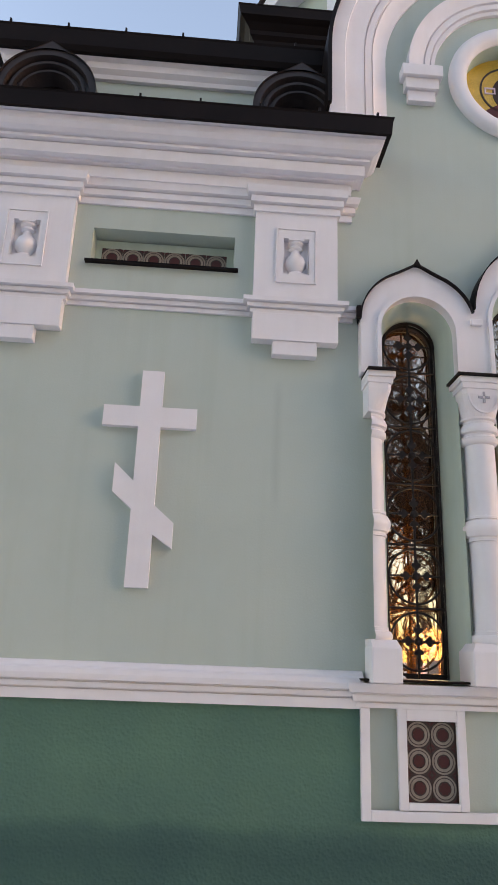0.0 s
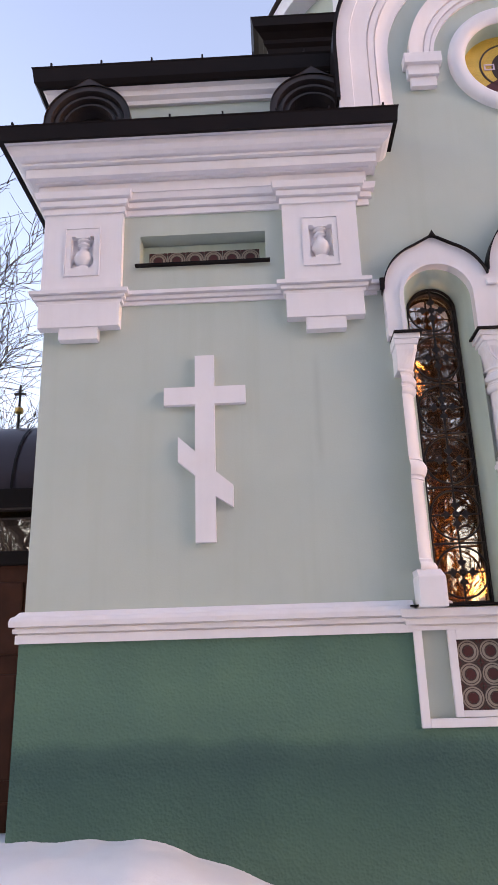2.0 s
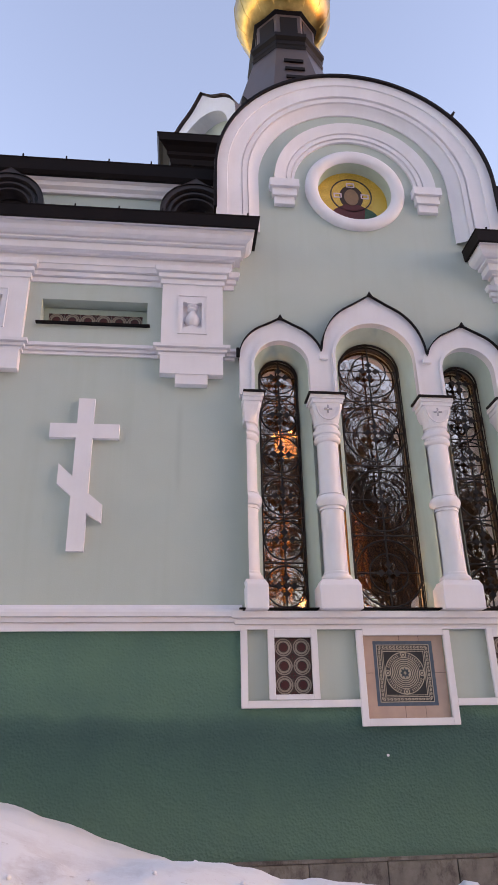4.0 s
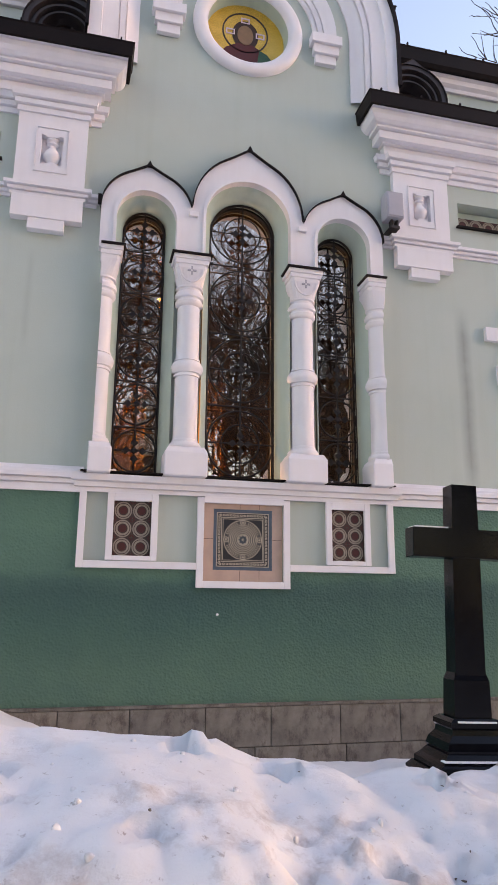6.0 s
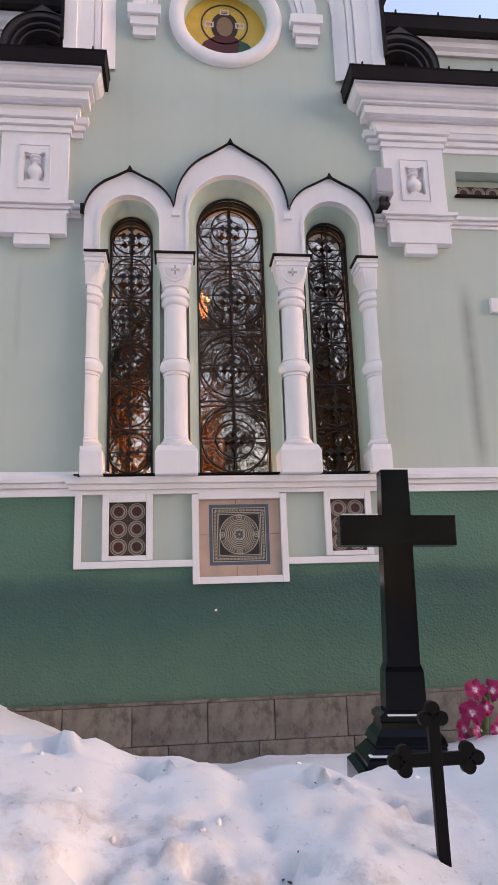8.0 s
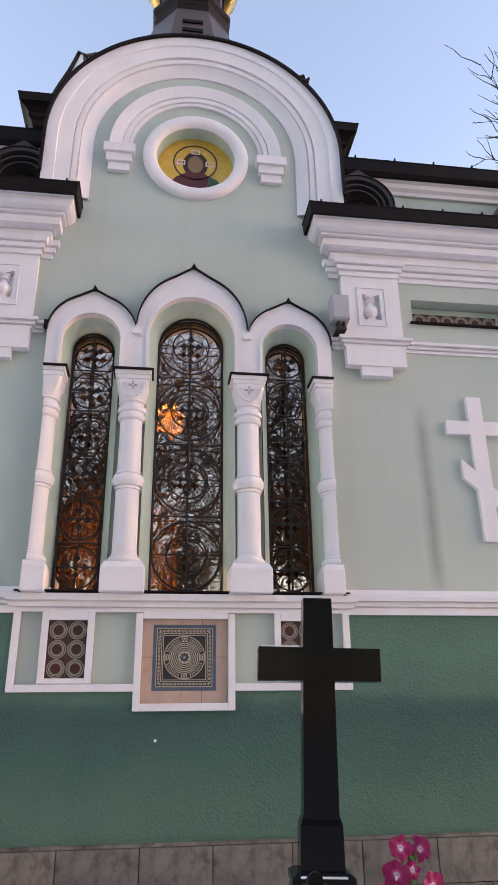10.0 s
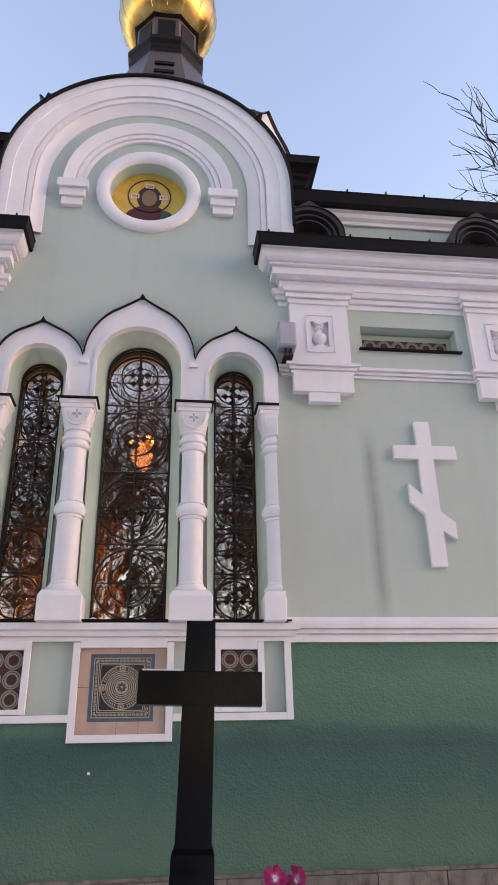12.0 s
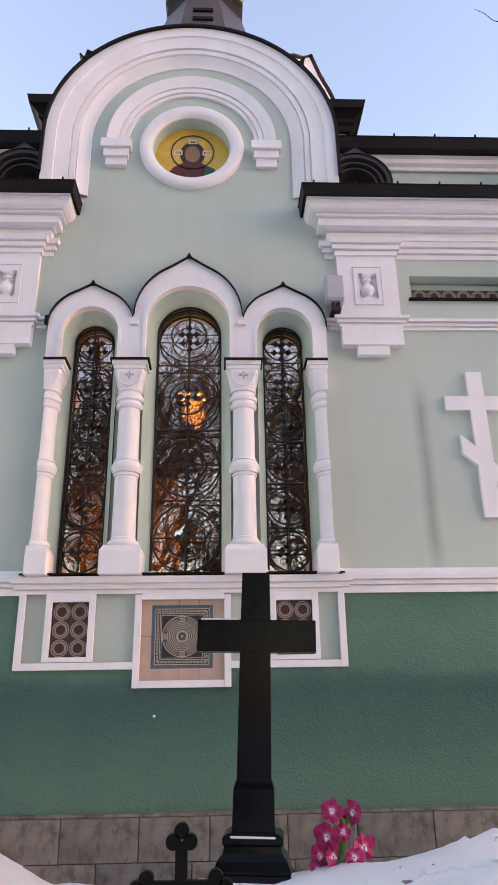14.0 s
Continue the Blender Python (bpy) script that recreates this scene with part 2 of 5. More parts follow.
def orchid():
    """Cloth petals: white at the heart, magenta outwards."""
    m, t, b = material("magenta_cloth", (0.55, 0.012, 0.13), 0.65)
    co = t.nodes.new("ShaderNodeTexCoord")
    far = node(t, "ShaderNodeVectorMath")
    far.operation = "LENGTH"
    t.links.new(co.outputs["Object"], far.inputs[0])
    edge = maths(t, "ADD", far.outputs["Value"], maths(t, "MULTIPLY", maths(t, "SUBTRACT", noise_tex(t, 60, 3.0), 0.5), 0.02))
    col = ramp(t, maths(t, "MULTIPLY", edge, 20.0), [(0.14, (0.80, 0.60, 0.66)), (0.34, (0.58, 0.06, 0.20)), (0.55, (0.42, 0.006, 0.09))])
    t.links.new(col, b.inputs["Base Color"])
    return m


MAGENTA, PALE = orchid(), flat("white_pink_cloth", (0.8, 0.6, 0.66), 0.6)

# ---- mesh tools ----


def done(name, bm, mat, parent=None, label="", smooth=False):
    bmesh.ops.recalc_face_normals(bm, faces=bm.faces)
    me = bpy.data.meshes.new(name)
    bm.to_mesh(me)
    bm.free()
    me.materials.append(mat)
    if smooth:
        me.polygons.foreach_set("use_smooth", [True] * len(me.polygons))
        me.set_sharp_from_angle(angle=radians(38))
    ob = new(name, me)
    ob.parent = parent
    if label:
        ob["label"] = label
    return ob


def part(name, bm, mat, parent, label="", smooth=False):
    return done(name, bm, mat, parent, label, smooth)


def share(name, ob, parent, m):
    """Another object on the mesh of ob, under parent, at the pose m."""
    o = new(name, ob.data)
    o.parent = parent
    o.matrix_basis = m
    return o


def thing(name, at, label, category, group="", kind=""):
    e = new(name)
    e.empty_display_size = 0.1
    e.location = at
    return tagged(e, label, category, group, kind)


def box(x0, x1, y0, y1, z0, z1, bevel=0.0, bm=None):
    bm = bm or bmesh.new()
    r = bmesh.ops.create_cube(bm, size=1.0)
    for v in r["verts"]:
        v.co = Vector(((x0 + x1) / 2 + v.co.x * (x1 - x0), (y0 + y1) / 2 + v.co.y * (y1 - y0), (z0 + z1) / 2 + v.co.z * (z1 - z0)))
    if bevel:
        es = list({e for v in r["verts"] for e in v.link_edges})
        bmesh.ops.bevel(bm, geom=es, offset=bevel, segments=2, profile=0.6, affect="EDGES")
    return bm


def plate(outer, holes, y0, y1):
    """A slab in the xz plane from y0 (front) to y1, with openings right through."""
    bm = bmesh.new()
    layers = []
    for y in (y0, y1):
        loops, edges = [], []
        for loop in (outer, *holes):
            vs = [bm.verts.new((x, y, z)) for x, z in loop]
            loops.append(vs)
            edges += [bm.edges.new((vs[k], vs[k - 1])) for k in range(len(vs))]
        bmesh.ops.triangle_fill(bm, use_beauty=True, use_dissolve=False, edges=edges)
        layers.append(loops)
    for a, b in zip(*layers):
        for k in range(len(a)):
            bm.faces.new((a[k - 1], a[k], b[k], b[k - 1]))
    return bm


def loft(rings, close=True, caps=False, bm=None):
    """Skin through rings of points."""
    bm = bm or bmesh.new()
    vs = [[bm.verts.new(p) for p in ring] for ring in rings]
    n = len(vs[0])
    for a, b in zip(vs, vs[1:]):
        for k in range(0 if close else 1, n):
            bm.faces.new((a[k - 1], a[k], b[k], b[k - 1]))
    if caps:
        bm.faces.new(vs[0])
        bm.faces.new(vs[-1])
    return bm


def sweep(path, profile, bm=None):
    """A moulding along a plan polyline: profile points are (projection to the right of the way, height)."""
    pts = [Vector(p) for p in path]
    normals = []
    for k, p in enumerate(pts):
        sides = []
        for a, b in ((k - 1, k), (k, k + 1)):
            if a >= 0 and b < len(pts):
                d = (pts[b] - pts[a]).normalized()
                sides.append(Vector((d.y, -d.x)))
        n = sum(sides, Vector((0, 0))).normalized()
        normals.append(n / max(0.3, n.dot(sides[0])))
    return loft([[(p.x + n.x * q, p.y + n.y * q, z) for q, z in profile] for p, n in zip(pts, normals)], close=False, caps=False, bm=bm)


def turned(profile, n=24, a0=0.0, a1=360.0, at=(0, 0), bm=None):
    """A turned solid: (radius, height) from the bottom up, round an upright axis."""
    full = abs(a1 - a0) >= 360
    count = n if full else n + 1
    rings = []
    for r, z in profile:
        rings.append([(at[0] + max(r, 1e-4) * math.cos(radians(a0 + (a1 - a0) * k / n)), at[1] + max(r, 1e-4) * math.sin(radians(a0 + (a1 - a0) * k / n)), z) for k in range(count)])
    return loft(rings, close=full, caps=full, bm=bm)


def arch(cx, zc, r, z0, n=20):
    """An opening's outline: upright sides from z0 to zc, and a half circle."""
    return [(cx - r, z0), *[(cx - r * math.cos(math.pi * k / n), zc + r * math.sin(math.pi * k / n)) for k in range(n + 1)], (cx + r, z0)]


def ring_xz(cx, cz, r, n=40, sz=1.0):
    return [(cx + r * math.cos(2 * math.pi * k / n), cz + sz * r * math.sin(2 * math.pi * k / n)) for k in range(n)]


def torus_xz(r, tube, n=28, m=6, bm=None):
    """A ring of round bar standing in the xz plane, about the origin."""
    bm = bm or bmesh.new()
    vs = [[bm.verts.new(((r + tube * math.cos(b)) * math.cos(a), tube * math.sin(b), (r + tube * math.cos(b)) * math.sin(a)))
           for b in [2 * math.pi * j / m for j in range(m)]] for a in [2 * math.pi * k / n for k in range(n)]]
    for k in range(n):
        for j in range(m):
            bm.faces.new((vs[k - 1][j - 1], vs[k - 1][j], vs[k][j], vs[k][j - 1]))
    return bm


def rect(x0, x1, z0, z1):
    return [(x0, z0), (x1, z0), (x1, z1), (x0, z1)]

# ---- the chapel's structure ----
XC = -0.02                 # the facade's axis
ZS, ZM = 5.33, 5.445        # springing of the side and the middle window arches
SIDE, MID = 1.0, 0.0
HALF = 4.31                # half the chapel's width
PLAIN, DEEP = 0.905, 8.6    # plinth top, depth of the chapel


def sx(points, s):
    """Mirrors a plan or an outline about the axis."""
    return [(XC + s * x, *rest) for x, *rest in points]


openings = [arch(XC - SIDE, ZS, 0.29, 2.85), arch(XC + MID, ZM, 0.435, 2.85), arch(XC + SIDE, ZS, 0.29, 2.85)]
niches = [rect(XC + s * 2.955 - 0.55, XC + s * 2.955 + 0.55, 5.80, 6.095) for s in (-1, 1)]
roundel = ring_xz(XC, 7.84, 0.46, 40)
GZ, GR = 7.86, 1.66        # centre and radius of the gable arch
gable = [(XC + GR * math.cos(math.pi * k / 40), GZ + 0.06 + GR * math.sin(math.pi * k / 40)) for k in range(41)]
outline = [(XC - HALF, 0.0), (XC + HALF, 0.0), (XC + HALF, 6.95), (XC + GR, 6.95), *gable, (XC - GR, 6.95), (XC - HALF, 6.95)]
wall = done("wall_south", plate(outline, [*openings, *niches, roundel], 0.0, 0.5), WALL)
tagged(wall, "pale green plastered church wall with three arched window openings", "wall", kind="structure")

for side, name in ((-1, "wall_west"), (1, "wall_east")):
    x = XC + side * HALF
    w = done(name, box(min(x, x - side * 0.5), max(x, x - side * 0.5), 0.5, DEEP, 0.0, 6.95), WALL)
    tagged(w, "pale green plastered side wall of the church", "wall", kind="structure")
w = done("wall_north", box(XC - HALF, XC + HALF, DEEP, DEEP + 0.5, 0.0, 6.95), WALL)
tagged(w, "pale green plastered rear wall of the church", "wall", kind="structure")

# dark green dado with the stepped notch for the tiled apron
notch = [(1.45, 2.66), (1.45, 2.02), (0.43, 2.02), (0.43, 1.87)]
dado_line = [(-HALF - 0.02, PLAIN), (HALF + 0.02, PLAIN), (HALF + 0.02, 2.66), *notch, *[(-x, z) for x, z in reversed(notch)], (-HALF - 0.02, 2.66)]
d = done("dado_south", plate(sx(dado_line, 1), [], -0.025, 0.0), DADO)
tagged(d, "dark green roughcast dado with a damp tide line", "wall", kind="structure")
for side, name in ((-1, "dado_west"), (1, "dado_east")):
    x = XC + side * HALF
    d = done(name, box(min(x, x + side * 0.025), max(x, x + side * 0.025), 0.0, DEEP, PLAIN, 2.66), DADO)
    tagged(d, "dark green roughcast dado on the side wall", "wall", kind="structure")

chip = thing("plaster_chip", (XC - 0.23, -0.027, 1.64), "small white chip in the green roughcast", "chip", kind="structure")
part("chip", plate([(-0.012, -0.008), (0.006, -0.012), (0.014, 0.002), (0.004, 0.012), (-0.01, 0.008)], [], -0.004, 0.004), WHITE, chip)

# white mouldings
dado_prof = [(0, 2.66), (0.045, 2.66), (0.045, 2.722), (0.03, 2.724), (0.03, 2.732), (0.06, 2.734), (0.064, 2.765), (0.05, 2.768), (0.05, 2.776), (0.085, 2.78), (0.088, 2.815), (0.078, 2.845), (0.05, 2.86), (0.03, 2.885), (0, 2.89)]
for s, name in ((-1, "dado_moulding"), (1, "dado_moulding")):
    if s < 0:
        path = [(XC - HALF, 3.0), (XC - HALF, 0.0), (XC - 1.44, 0.0)]
    else:
        path = [(XC + 1.44, 0.0), (XC + HALF, 0.0), (XC + HALF, 3.0)]
    tagged(done(name, sweep(path, dado_prof), WHITE), "white plaster moulding above the dark green dado", "moulding", kind="structure")
apron = [(0, 2.67), (0.03, 2.67), (0.03, 2.70), (0.018, 2.702), (0.018, 2.71), (0.05, 2.712), (0.055, 2.745), (0.045, 2.747), (0.045, 2.755), (0.08, 2.765), (0.085, 2.82), (0, 2.82)]
tagged(done("window_apron_moulding", sweep([(XC - 1.46, 0.0), (XC - 1.46, -0.02), (XC + 1.46, -0.02), (XC + 1.46, 0.0)], apron), WHITE),
       "white plaster moulding under the window sill", "moulding", kind="structure")

string_prof = [(0, 5.41), (0.02, 5.41), (0.02, 5.441), (0.008, 5.443), (0.008, 5.449), (0.04, 5.45), (0.045, 5.478), (0.032, 5.479), (0.032, 5.486), (0.072, 5.488), (0.075, 5.519), (0, 5.534)]
arch_prof = [(0, 6.30), (0.02, 6.30), (0.02, 6.355), (0.008, 6.357), (0.008, 6.366), (0.045, 6.368), (0.045, 6.42), (0.03, 6.422), (0.03, 6.432), (0.07, 6.436), (0.085, 6.49), (0, 6.50)]
corn_prof = [(0, 6.49), (0.10, 6.49), (0.10, 6.585), (0.085, 6.587), (0.085, 6.598), (0.125, 6.60), (0.128, 6.618), (0.17, 6.622), (0.17, 6.615), (0.19, 6.615), (0.19, 6.705), (0.175, 6.707), (0.175, 6.718), (0.225, 6.72), (0.228, 6.74), (0.215, 6.742), (0.215, 6.752), (0.25, 6.755), (0.285, 6.775), (0.312, 6.81), (0.325, 6.855), (0.315, 6.858), (0.315, 6.866), (0.345, 6.87), (0.345, 6.90), (0, 6.90)]
eave_prof = [(0.0, 6.898), (0.352, 6.898), (0.355, 6.862), (0.388, 6.86), (0.40, 6.99), (0.41, 7.005), (0.36, 7.01), (-0.3, 7.12), (-0.75, 7.2)]
PIL = ((1.605, 2.25), (3.65, HALF))      # pilasters on each bay
PP = 0.07


def broken(far):
    """The plan of the bay's front with the pilasters standing forward; far: also round the corner."""
    a, b = PIL
    p = [(1.50, 0.05), (1.50, 0.0), (a[0], 0.0), (a[0], -PP), (a[1], -PP), (a[1], 0.0), (b[0], 0.0), (b[0], -PP), (HALF + 0.03, -PP), (HALF + 0.03, 0.62), (HALF, 0.62)]
    return p + [(HALF, 4.0)] if far else p


def plan(points, s):
    pts = sx(points, s)
    return pts if s > 0 else pts[::-1]


for s in (-1, 1):
    tagged(done("string_course", sweep(plan(broken(True), s), string_prof), WHITE), "white plaster string course stepping round the pilasters", "moulding", kind="structure")
    tagged(done("architrave", sweep(plan(broken(True), s), arch_prof), WHITE), "white plaster architrave stepping round the pilasters", "moulding", kind="structure")
    wrap = [(1.60, 0.3), (1.60, 0.0), (HALF, 0.0), (HALF, DEEP)]
    tagged(done("cornice", sweep(plan(wrap, s), corn_prof), WHITE), "white plaster cornice with stepped and rounded mouldings", "cornice", kind="structure")
    e = tagged(done("eave", sweep(plan([(1.625, 0.45), (1.625, 0.0), (HALF, 0.0), (HALF, DEEP)], s), eave_prof), METAL), "dark brown sheet metal eave over the white cornice", "roof", kind="structure")
    # standing seams and nail pegs along the metal edge
    peg = None
    for k in range(8):
        x = XC + s * (1.35 + k * 0.46)
        if peg is None:
            peg = part("peg", box(-0.008, 0.008, -0.012, 0.012, 0, 0.035), METAL, e)
            peg.location = (x, -0.40, 7.0)
        else:
            share("peg", peg, e, pose(x, -0.40, 7.0))


def pilaster(x0, x1, s):
    """A short frieze pilaster: block, hanging tabs, framed panel with a baluster in relief."""
    cx, w = (x0 + x1) / 2, x1 - x0
    t = thing("pilaster", (XC + s * cx, 0, 5.12), "short white plaster pilaster with a framed baluster relief", "pilaster", "frieze pilasters", "structure")
    h = w / 2
    hole = [(-0.10, 0.64), (-0.055, 0.64), (-0.055, 0.655), (0.055, 0.655), (0.055, 0.64), (0.10, 0.64), (0.10, 0.955), (0.06, 0.955), (0.06, 0.94), (-0.06, 0.94), (-0.06, 0.955), (-0.10, 0.955)]
    part("block", plate(rect(-h, h, 0.29, 1.19), [hole], -PP, 0.0), WHITE, t)
    part("recess_back", box(-0.12, 0.12, -0.012, -0.004, 0.6, 0.99), WHITE, t)
    part("panel_frame", plate(rect(-0.155, 0.155, 0.56, 1.04), [rect(-0.145, 0.145, 0.57, 1.03)], -PP - 0.014, -PP + 0.002), WHITE, t)
    part("panel", plate(rect(-0.143, 0.143, 0.572, 1.028), [hole], -PP - 0.006, -PP + 0.002), WHITE, t)
    part("lower_block", box(-h, h, -PP - 0.025, 0, 0.07, 0.29, 0.006), WHITE, t)
    part("tab", box(-0.165, 0.165, -PP - 0.012, 0, -0.04, 0.07, 0.006), WHITE, t)
    prof = [(0.05, 0.625), (0.05, 0.645), (0.035, 0.655), (0.05, 0.68), (0.068, 0.72), (0.07, 0.76), (0.055, 0.81), (0.032, 0.85), (0.03, 0.88), (0.048, 0.895), (0.048, 0.91), (0.036, 0.925), (0.052, 0.945), (0.052, 0.965)]
    part("baluster", turned([(r * 1.18, 0.655 + (z - 0.625) * 0.84) for r, z in prof], 18, 180, 360, (0, -0.012)), WHITE, t, smooth=True)
    return t


for s in (-1, 1):
    for x0, x1 in PIL:
        pilaster(x0, x1 if x1 < HALF else HALF + 0.03, s)

# gable arch: stepped white archivolt, metal capping, barrel roof behind


def arch_band(r0, r1, y0, y1, zc, drop, n=48):
    """A half ring in the xz plane with upright legs of length drop."""
    out = [(XC + r1, zc - drop), *[(XC + r1 * math.cos(math.pi * k / n), zc + r1 * math.sin(math.pi * k / n)) for k in range(n + 1)], (XC - r1, zc - drop)]
    inn = [(XC - r0, zc - drop), *[(XC - r0 * math.cos(math.pi * k / n), zc + r0 * math.sin(math.pi * k / n)) for k in range(n + 1)], (XC + r0, zc - drop)]
    bm = bmesh.new()
    rings = []
    for y in (y0, y1):
        rings.append(([bm.verts.new((x, y, z)) for x, z in out], [bm.verts.new((x, y, z)) for x, z in inn[::-1]]))
    (o0, i0), (o1, i1) = rings
    for k in range(1, len(o0)):
        bm.faces.new((o0[k - 1], o0[k], i0[k], i0[k - 1]))
        bm.faces.new((o1[k - 1], o1[k], i1[k], i1[k - 1]))
        bm.faces.new((o0[k - 1], o0[k], o1[k], o1[k - 1]))
        bm.faces.new((i0[k - 1], i0[k], i1[k], i1[k - 1]))
    for k in (0, -1):
        bm.faces.new((o0[k], i0[k], i1[k], o1[k]))
    return bm


def arch_mould(profile, zc, drop, n=48):
    """A moulding swept round a half circle with upright legs; profile points are (radius, y)."""
    rings = [[(XC + r, y, zc - drop) for r, y in profile]]
    for k in range(n + 1):
        a = math.pi * k / n
        rings.append([(XC + r * math.cos(a), y, zc + r * math.sin(a)) for r, y in profile])
    rings.append([(XC - r, y, zc - drop) for r, y in profile])
    return loft(rings, close=False)


big = [(1.17, 0.0), (1.17, -0.02), (1.21, -0.03), (1.26, -0.05), (1.30, -0.085), (1.303, -0.07), (1.312, -0.07), (1.315, -0.10), (1.37, -0.105), (1.373, -0.085), (1.383, -0.085), (1.386, -0.125), (1.50, -0.13), (1.545, -0.14), (1.55, -0.155), (1.62, -0.16), (1.68, -0.165), (1.68, 0.3)]
tagged(done("gable_archivolt", arch_mould(big, GZ + 0.06, 0.80), WHITE, smooth=True), "broad white stepped archivolt round the gable", "archivolt", kind="structure")
small = [(0.74, 0.0), (0.74, -0.03), (0.775, -0.035), (0.778, -0.02), (0.786, -0.02), (0.788, -0.05), (0.835, -0.055), (0.838, -0.04), (0.848, -0.04), (0.851, -0.065), (0.90, -0.075), (0.95, -0.095), (0.985, -0.10), (0.985, 0.0)]
tagged(done("inner_archivolt", arch_mould(small, GZ + 0.02, 0.0), WHITE, smooth=True), "white plaster arch moulding over the roundel", "archivolt", kind="structure")
tagged(done("gable_capping", arch_band(1.672, 1.705, -0.20, 0.35, GZ + 0.06, 0.6), METAL), "dark metal capping along the gable edge", "roof", kind="structure")
for s in (-1, 1):
    h = thing("capping_horn", (XC + s * 1.28, -0.1, GZ + 1.13), "small dark metal peak on the gable capping", "roof", kind="structure")
    part("horn", box(-0.012, 0.012, -0.1, 0.1, 0, 0.12), METAL, h).rotation_euler = (0, s * radians(38), 0)
barrel = loft([[(XC + 1.70 * math.cos(math.pi * k / 32), y, GZ + 0.06 + 1.70 * math.sin(math.pi * k / 32)) for k in range(33)] for y in (0.3, 3.2)], close=False)
tagged(done("gable_roof", barrel, METAL2, smooth=True), "barrel roof of brown sheet metal behind the gable", "roof", kind="structure")
for s in (-1, 1):
    tagged(done("gable_cheek", box(min(XC + s * 1.70, XC + s * 1.60), max(XC + s * 1.70, XC + s * 1.60), 0.45, 3.2, 6.9, GZ), WHITE), "white plastered cheek of the gable", "wall", kind="structure")
    imp = thing("impost", (XC + s * 0.87, 0, 7.535), "stepped white plaster impost under the arch moulding", "impost", "imposts of the inner arch", "structure")
    for name, w, y, z0, z1 in (("slab", 0.175, -0.12, 0.22, 0.335), ("step", 0.145, -0.085, 0.11, 0.22), ("step", 0.12, -0.055, 0.0, 0.11)):
        part(name, box(-w, w, y, 0, z0, z1, 0.006), WHITE, imp)

# roundel with gold mosaic of plain shapes
rd = thing("mosaic_roundel", (XC, 0, 7.84), "round gold mosaic with plain coloured shapes in a white moulded ring", "mosaic", kind="structure")
rp = [(0.452, 0.0), (0.45, -0.02), (0.47, -0.05), (0.50, -0.065), (0.56, -0.07), (0.595, -0.055), (0.61, -0.03), (0.61, 0.0)]
part("moulded_ring", loft([[(r * math.cos(2 * math.pi * k / 56), y, r * math.sin(2 * math.pi * k / 56)) for r, y in rp] for k in range(57)], close=False), WHITE, rd, smooth=True)
part("inner_jamb", loft([[(r * math.cos(2 * math.pi * k / 56), y, r * math.sin(2 * math.pi * k / 56)) for r, y in ((0.449, -0.01), (0.445, 0.17))] for k in range(57)], close=False), GREEN_IN, rd, "pale green jamb", smooth=True)
part("gold_ground", plate(ring_xz(0, 0, 0.455, 48), [], 0.15, 0.17), MOSAIC, rd, "gold mosaic ground")
part("halo_line", plate(ring_xz(0, 0.08, 0.262, 40), [ring_xz(0, 0.08, 0.246, 40)], 0.144, 0.152), BROWN, rd, "thin dark ring in the mosaic")
ROBE, TEAL, HAIR = flat("dull_red_mosaic", (0.12, 0.02, 0.018)), flat("green_mosaic", (0.03, 0.10, 0.055)), flat("dark_brown_mosaic", (0.055, 0.022, 0.012))
SKIN = flat("light_brown_mosaic", (0.30, 0.16, 0.085))
part("oval_shape", plate(ring_xz(0, 0.05, 0.148, 24, 1.25), [], 0.145, 0.153), HAIR, rd, "plain dark oval in the mosaic")
part("inner_oval", plate(ring_xz(0, 0.045, 0.09, 24, 1.4), [], 0.138, 0.146), SKIN, rd, "plain light brown oval in the mosaic")
part("lower_shape", plate([(-0.33, -0.30), (-0.22, -0.15), (-0.09, -0.07), (0.09, -0.07), (0.17, -0.12), (0.16, -0.42), (0, -0.45), (-0.2, -0.405)], [], 0.144, 0.152), ROBE, rd, "plain dull red shape in the mosaic")
part("side_shape", plate([(0.16, -0.12), (0.25, -0.16), (0.345, -0.285), (0.2, -0.4), (0.12, -0.42)], [], 0.140, 0.148), TEAL, rd, "plain green shape in the mosaic")
for k, (cx, cz) in enumerate(((-0.17, 0.07), (0.17, 0.07), (0, 0.24))):
    part("pale_block", plate(rect(cx - 0.05, cx + 0.05, cz - 0.035, cz + 0.035), [rect(cx - 0.036, cx + 0.036, cz - 0.022, cz + 0.022)], 0.142, 0.15), PALE, rd, "pale block in the mosaic")

